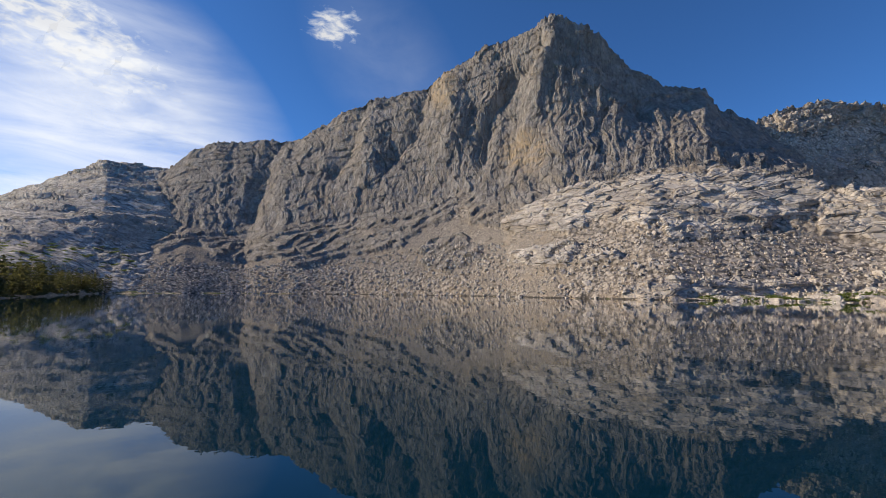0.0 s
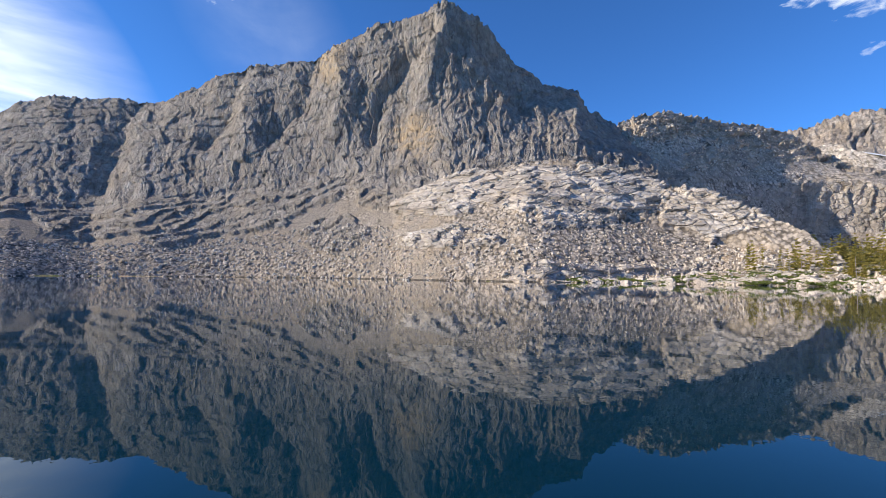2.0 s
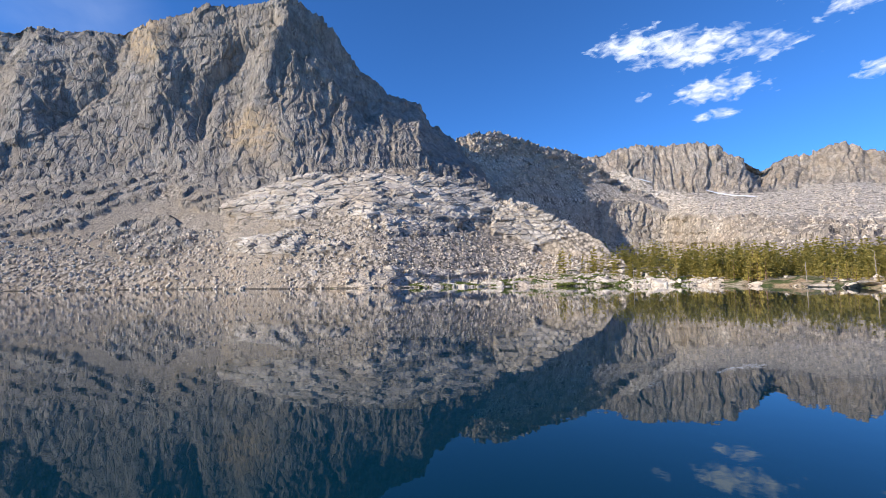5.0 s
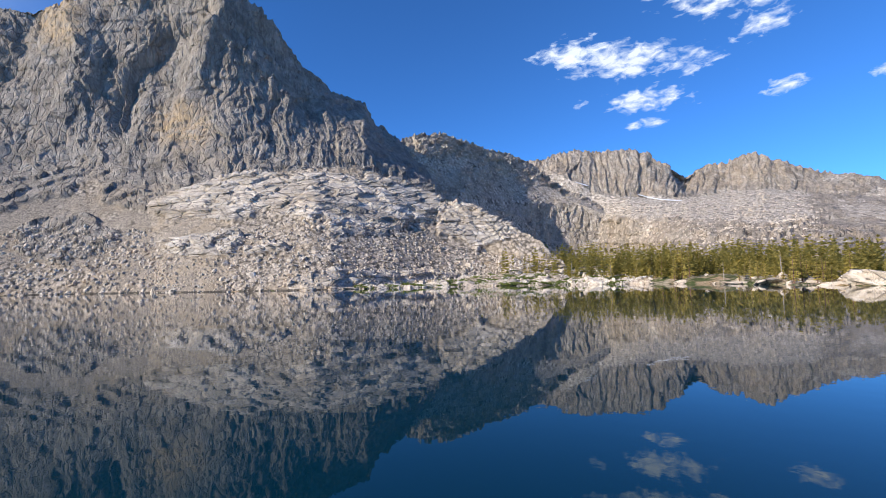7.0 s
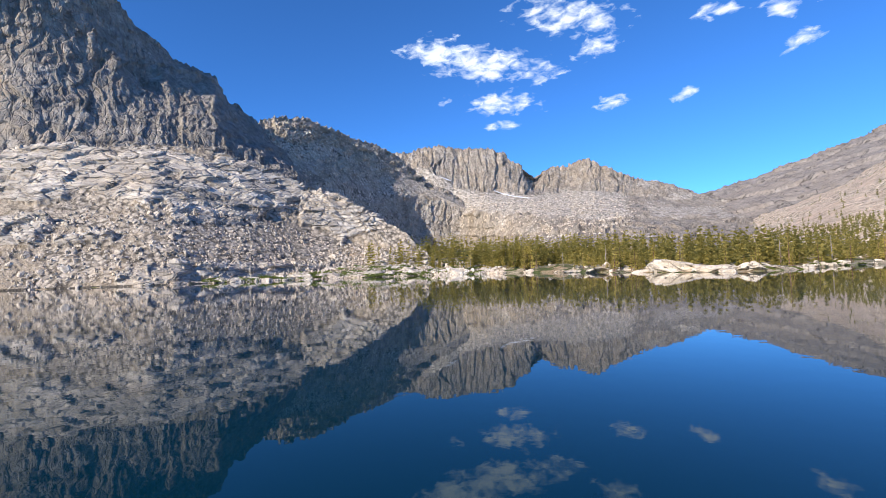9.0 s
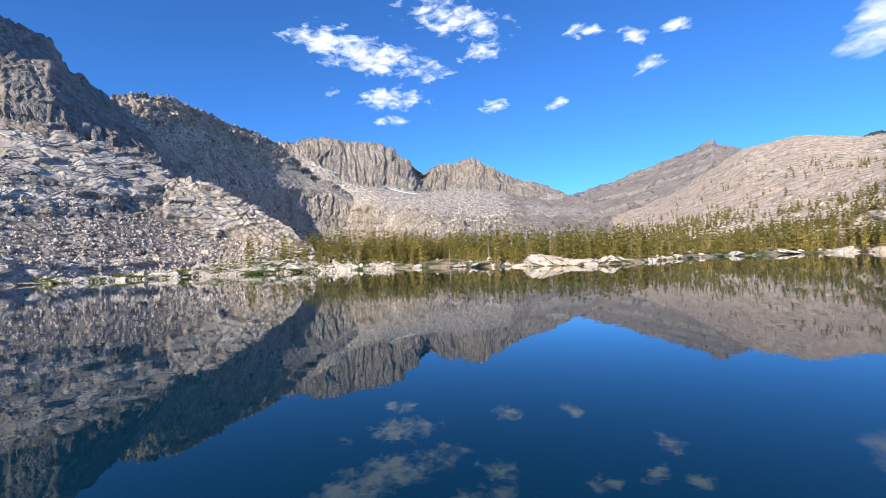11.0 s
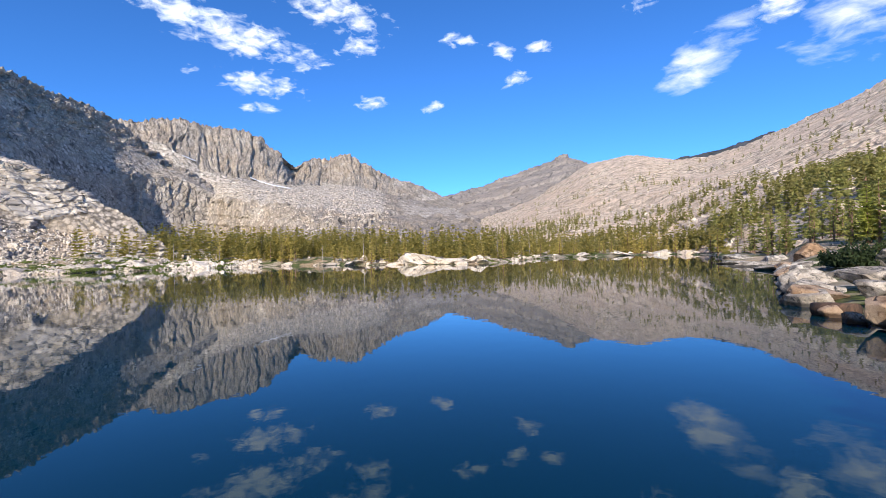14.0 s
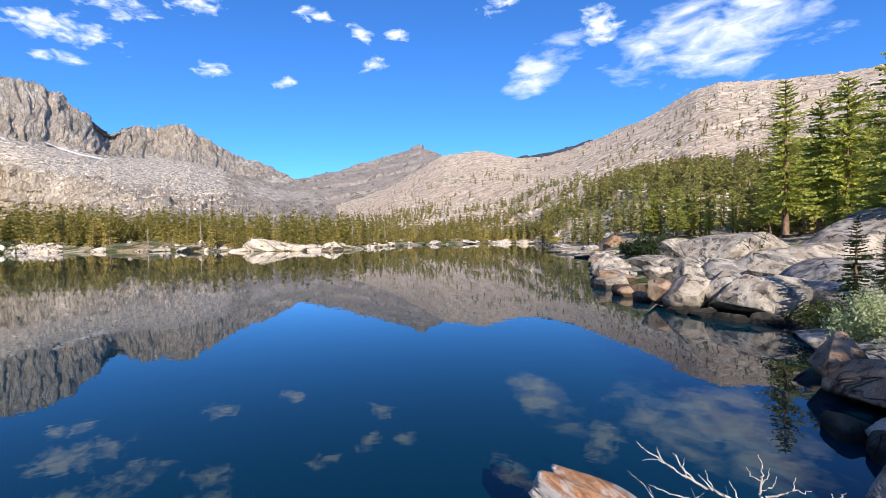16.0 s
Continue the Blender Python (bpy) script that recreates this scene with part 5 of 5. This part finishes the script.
# ---- near pines ----
NEAR_PINES = []
for k in range(3):
    tv, tf, cv, cf = conifer(38, 11, 22, 0.19 + 0.03 * k, 700 + k, 0.18, 0.5, 0.14)
    NEAR_PINES.append((mesh_of("trunk", tv, tf, BARK, True), mesh_of("crown", cv, cf, PINE_NEAR)))
tv, tf, cv, cf = conifer(30, 9, 10, 0.24, 710, 0.26, 0.8, 0.03)
FIRS = [(mesh_of("trunk", tv, tf, BARK, True), mesh_of("crown", cv, cf, FIR))]
for k, (az_, r_, z_, h_) in enumerate([(143.6, 40, 2.6, 10.6), (146.3, 44, 2.8, 9.6), (148.3, 42, 2.6, 10.4), (151.6, 33, 2.2, 10.6), (153.5, 30, 2.0, 10.5), (142.4, 50, 2.6, 6.0), (139.2, 52, 2.5, 4.2), (137.0, 52, 2.5, 4.0), (133.9, 58, 2.3, 5.6),
                                       (141, 58, 3.0, 5.8), (135.6, 60, 2.5, 5.0), (131.5, 66, 2.3, 6.2), (149.8, 48, 3, 8.0), (145.2, 52, 3, 7.2), (147.4, 36, 2.4, 3.0)]):
    tree(place(az_, r_, z_), h_, 6.28 * g.random(), NEAR_PINES[k % 3], "sunlit green pine above the granite shore" if k < 5 else "young green pine behind the granite shore", "pines on the near shore")
# unseen pines added behind the viewpoint so that their shade falls on the bank
for x_, y_, h_ in ((-5.0, -5.4, 6.0), (-5.2, -4.3, 6.2), (-6.6, -5.0, 6.6), (-6.9, -3.9, 6.8), (-8.4, -4.6, 7.2), (-8.6, -6.0, 7.2)):
    az_ = math.degrees(math.atan2(x_, y_)) % 360
    z_ = float(ground_height(np.array([az_]), np.array([math.hypot(x_, y_)]))[0])
    tree(Vector((x_, y_, z_ - 0.1)), h_, 6.28 * g.random(), NEAR_PINES[0], "unseen green pine behind the viewpoint, shading the bank", "pines on the near shore")
tree(place(148.4, 15.3, 0.9), 2.1, 0.5, FIRS[0], "small dark fir sapling among the rocks", "firs on the bank")
tree(place(150.4, 15.8, 1.0), 1.5, 1.5, FIRS[0], "small dark fir sapling among the rocks", "firs on the bank")


# ---- driftwood ----
def tube(points, radii, sides=7):
    pts = [Vector(p) for p in points]
    vs, fs = [], []
    for i, (p, t) in enumerate(zip(pts, radii)):
        d = (pts[min(i + 1, len(pts) - 1)] - pts[max(i - 1, 0)]).normalized()
        u = d.orthogonal().normalized()
        w = d.cross(u)
        for k in range(sides):
            a = 2 * math.pi * k / sides
            vs.append(p + (u * math.cos(a) + w * math.sin(a)) * t)
        if i:
            for k in range(sides):
                q = sides * (i - 1)
                fs.append((q + k, q + (k + 1) % sides, q + sides + (k + 1) % sides, q + sides + k))
    fs.append(tuple(range(len(vs) - sides, len(vs))))
    return vs, fs


m, nt, b = material("weathered_log")
LOGWOOD = m
gr = tex(nt, scaled(nt, (1.5, 9, 9)), 5.0, 7, 0.7, 0.4)
tint = tex(nt, scaled(nt, (1, 1, 2.4)), 3.2, 4, 0.6, 0.6)
grey = ramp(nt, gr, [(0.32, (0.2, 0.17, 0.15)), (0.5, (0.62, 0.56, 0.5)), (0.68, (0.8, 0.75, 0.7))])
rust = ramp(nt, gr, [(0.32, (0.22, 0.08, 0.03)), (0.66, (0.72, 0.4, 0.2))])
nt.links.new(mixed(nt, ramp(nt, tint, [(0.44, (0, 0, 0)), (0.54, (1, 1, 1))]), grey, rust), b.inputs["Base Color"])
b.inputs["Roughness"].default_value = 0.85
bumped(nt, b, gr, 0.8, 0.02)

tip, heel = Vector((3.0, -1.62, 0.88)), Vector((-0.6, -2.7, 0.55))
axis = (heel - tip).normalized()
side_ = axis.cross(Vector((0, 0, 1))).normalized()
vs, fs, nr, ns = [], [], 40, 40
for i in range(nr):
    for k in range(ns):
        a = 2 * math.pi * k / ns
        along_ = (i / (nr - 1)) ** 1.3
        q = np.array([[math.cos(a) * 2.2, math.sin(a) * 2.2, along_ * 3.0]])
        groove = 0.022 * fbm(q * np.array([3, 3, 0.6]), 1.0, 4, 77, True)[0]
        snap = 0.16 * fbm(np.array([[math.cos(a) * 1.5, math.sin(a) * 1.5, 5.0]]), 1.0, 3, 78)[0] * (1 - along_) ** 3
        rad = 0.23 * (0.55 + 0.45 * min(1, along_ * 9 + 0.1)) + groove
        p = tip + axis * (along_ * (heel - tip).length + snap) + side_ * math.cos(a) * rad + Vector((0, 0, 1)) * math.sin(a) * rad * 0.9
        vs.append(p)
    if i:
        for k in range(ns):
            q = ns * (i - 1)
            fs.append((q + k, q + (k + 1) % ns, q + ns + (k + 1) % ns, q + ns + k))
fs.append(tuple(range(ns))[::-1])
log = new("driftwood_log")
tagged(log, "weathered grey fallen log with orange broken wood", "log")
under("trunk", mesh_of("trunk", vs, fs, LOGWOOD, True), log)


def twig(path, thick):
    """A bleached branch through points of azimuth, elevation and distance."""
    pts = [seen(*q) for q in path]
    fine = []
    for i in range(len(pts) - 1):
        for k in range(5):
            f = k / 5
            fine.append(pts[i].lerp(pts[i + 1], f) + Vector(g.normal(0, 0.004, 3)))
    fine.append(pts[-1])
    n = len(fine)
    me = mesh_of("branch", *tube(fine, [thick * (1 - 0.8 * i / (n - 1)) for i in range(n)]), DEADWOOD, True)
    return under("branch", me, log, "bleached bare branch")


twig([(138.28, -25.61, 3.55), (134.91, -24.88, 3.56), (132.61, -24.2, 3.57), (130.48, -23.19, 3.57), (128.66, -22.37, 3.58), (127.81, -21.67, 3.58)], 0.011)
twig([(130.48, -23.19, 3.57), (129.99, -22.49, 3.57), (129.83, -21.87, 3.57)], 0.006)
twig([(131.29, -23.58, 3.57), (129.66, -23.01, 3.57), (128.26, -23.38, 3.58)], 0.005)
twig([(133.41, -24.46, 3.58), (132.1, -23.29, 3.59), (131.68, -22.38, 3.59), (131.31, -22.29, 3.59)], 0.007)
twig([(132.61, -24.2, 3.57), (132.25, -23.3, 3.57), (132.46, -22.55, 3.57)], 0.005)
twig([(134.9, -24.87, 3.54), (134.05, -24.06, 3.54), (133.64, -23.64, 3.54)], 0.006)
twig([(135.01, -24.86, 3.56), (134.52, -23.88, 3.56), (134.42, -23.2, 3.56)], 0.006)
twig([(133.32, -25.98, 3.46), (130.4, -25.8, 3.47), (128.92, -25.45, 3.48)], 0.007)
twig([(137.27, -25.56, 3.45), (136.8, -24.39, 3.46), (136.32, -23.63, 3.46)], 0.007)
twig([(138.93, -25.64, 3.5), (138.97, -24.24, 3.5), (139.02, -22.95, 3.5), (139.15, -21.95, 3.5), (138.75, -20.88, 3.5)], 0.009)
twig([(139.02, -23.04, 3.5), (138.24, -22.84, 3.5), (137.78, -22.17, 3.5)], 0.005)
twig([(138.97, -24.0, 3.5), (140.05, -23.26, 3.5), (140.26, -22.41, 3.49)], 0.006)
twig([(138.93, -24.68, 3.45), (140.44, -23.83, 3.44), (141.38, -23.25, 3.44), (141.63, -22.17, 3.44)], 0.007)
twig([(141.38, -23.25, 3.44), (142.14, -23.28, 3.44), (142.87, -22.84, 3.44)], 0.005)
twig([(138.97, -23.53, 3.5), (139.6, -22.66, 3.5), (139.69, -21.92, 3.5)], 0.005)
twig([(144.33, -23.68, 3.23), (144.63, -22.71, 3.23), (145.01, -22.25, 3.23)], 0.006)
twig([(144.33, -23.68, 3.23), (144.25, -22.92, 3.23), (143.94, -22.57, 3.23)], 0.005)
for k in range(16):
    a_, e_ = 129.5 + 12 * g.random(), -28.8 + 1.2 * g.random()
    lean_, up_ = g.normal(0, 1.1), 1.0 + 2.6 * g.random()
    twig([(a_ + 1.2 * g.normal(), -30.5, 3.6), (a_, e_, 3.6), (a_ + lean_ * 0.6, e_ + up_ * 0.6, 3.6 + 0.05 * g.normal()), (a_ + lean_ * 1.3, e_ + up_, 3.6 + 0.1 * g.normal())], 0.004 + 0.003 * g.random())
# a dark water-worn log end by the boulders
vs, fs = tube([place(127.0, 21.2, 0.18), place(128.2, 21.0, 0.22), place(130.2, 20.4, 0.3)], [0.24, 0.25, 0.22], 16)
fs.append(tuple(range(16))[::-1])
tagged(new("sunken_log", mesh_of("sunken_log", vs, fs, barky("dark_log_wood", (0.03, 0.02, 0.015), (0.14, 0.08, 0.05)), True)), "dark waterlogged log end beside orange boulders", "log")


# grey dead trees standing in the wood
for k, (az_, back_, h_) in enumerate([(57, 30, 9), (61.5, 14, 7), (66, 40, 9), (73, 12, 6), (78, 20, 7), (86, 22, 7), (95, 16, 6.5), (99, 20, 8), (103, 12, 7), (53, 50, 8)]):
    r_ = float(shore(az_)) + back_
    base_ = place(az_, r_, float(ground_height(np.array([az_]), np.array([r_]))[0]) - 0.2)
    snag = new("dead_tree")
    snag.matrix_world = Matrix.Translation(base_)
    tagged(snag, "bare grey dead tree among green conifers", "tree", "dead trees in the wood")
    under("trunk", mesh_of("trunk", *tube([(0, 0, 0), (0.05, 0, h_ * 0.4), (-0.04, 0.05, h_ * 0.75), (0.05, 0, h_)], [0.15, 0.12, 0.08, 0.03], 8), SNAGWOOD, True), snag)
    for q in range(9):
        z_, a_, l_ = h_ * (0.3 + 0.065 * q), 6.28 * g.random(), 0.5 + 0.9 * g.random()
        under("branch", mesh_of("branch", *tube([(0, 0, z_), (l_ * 0.6 * math.cos(a_), l_ * 0.6 * math.sin(a_), z_ - 0.05), (l_ * math.cos(a_), l_ * math.sin(a_), z_ + 0.15)], [0.04, 0.025, 0.008], 5), SNAGWOOD), snag)
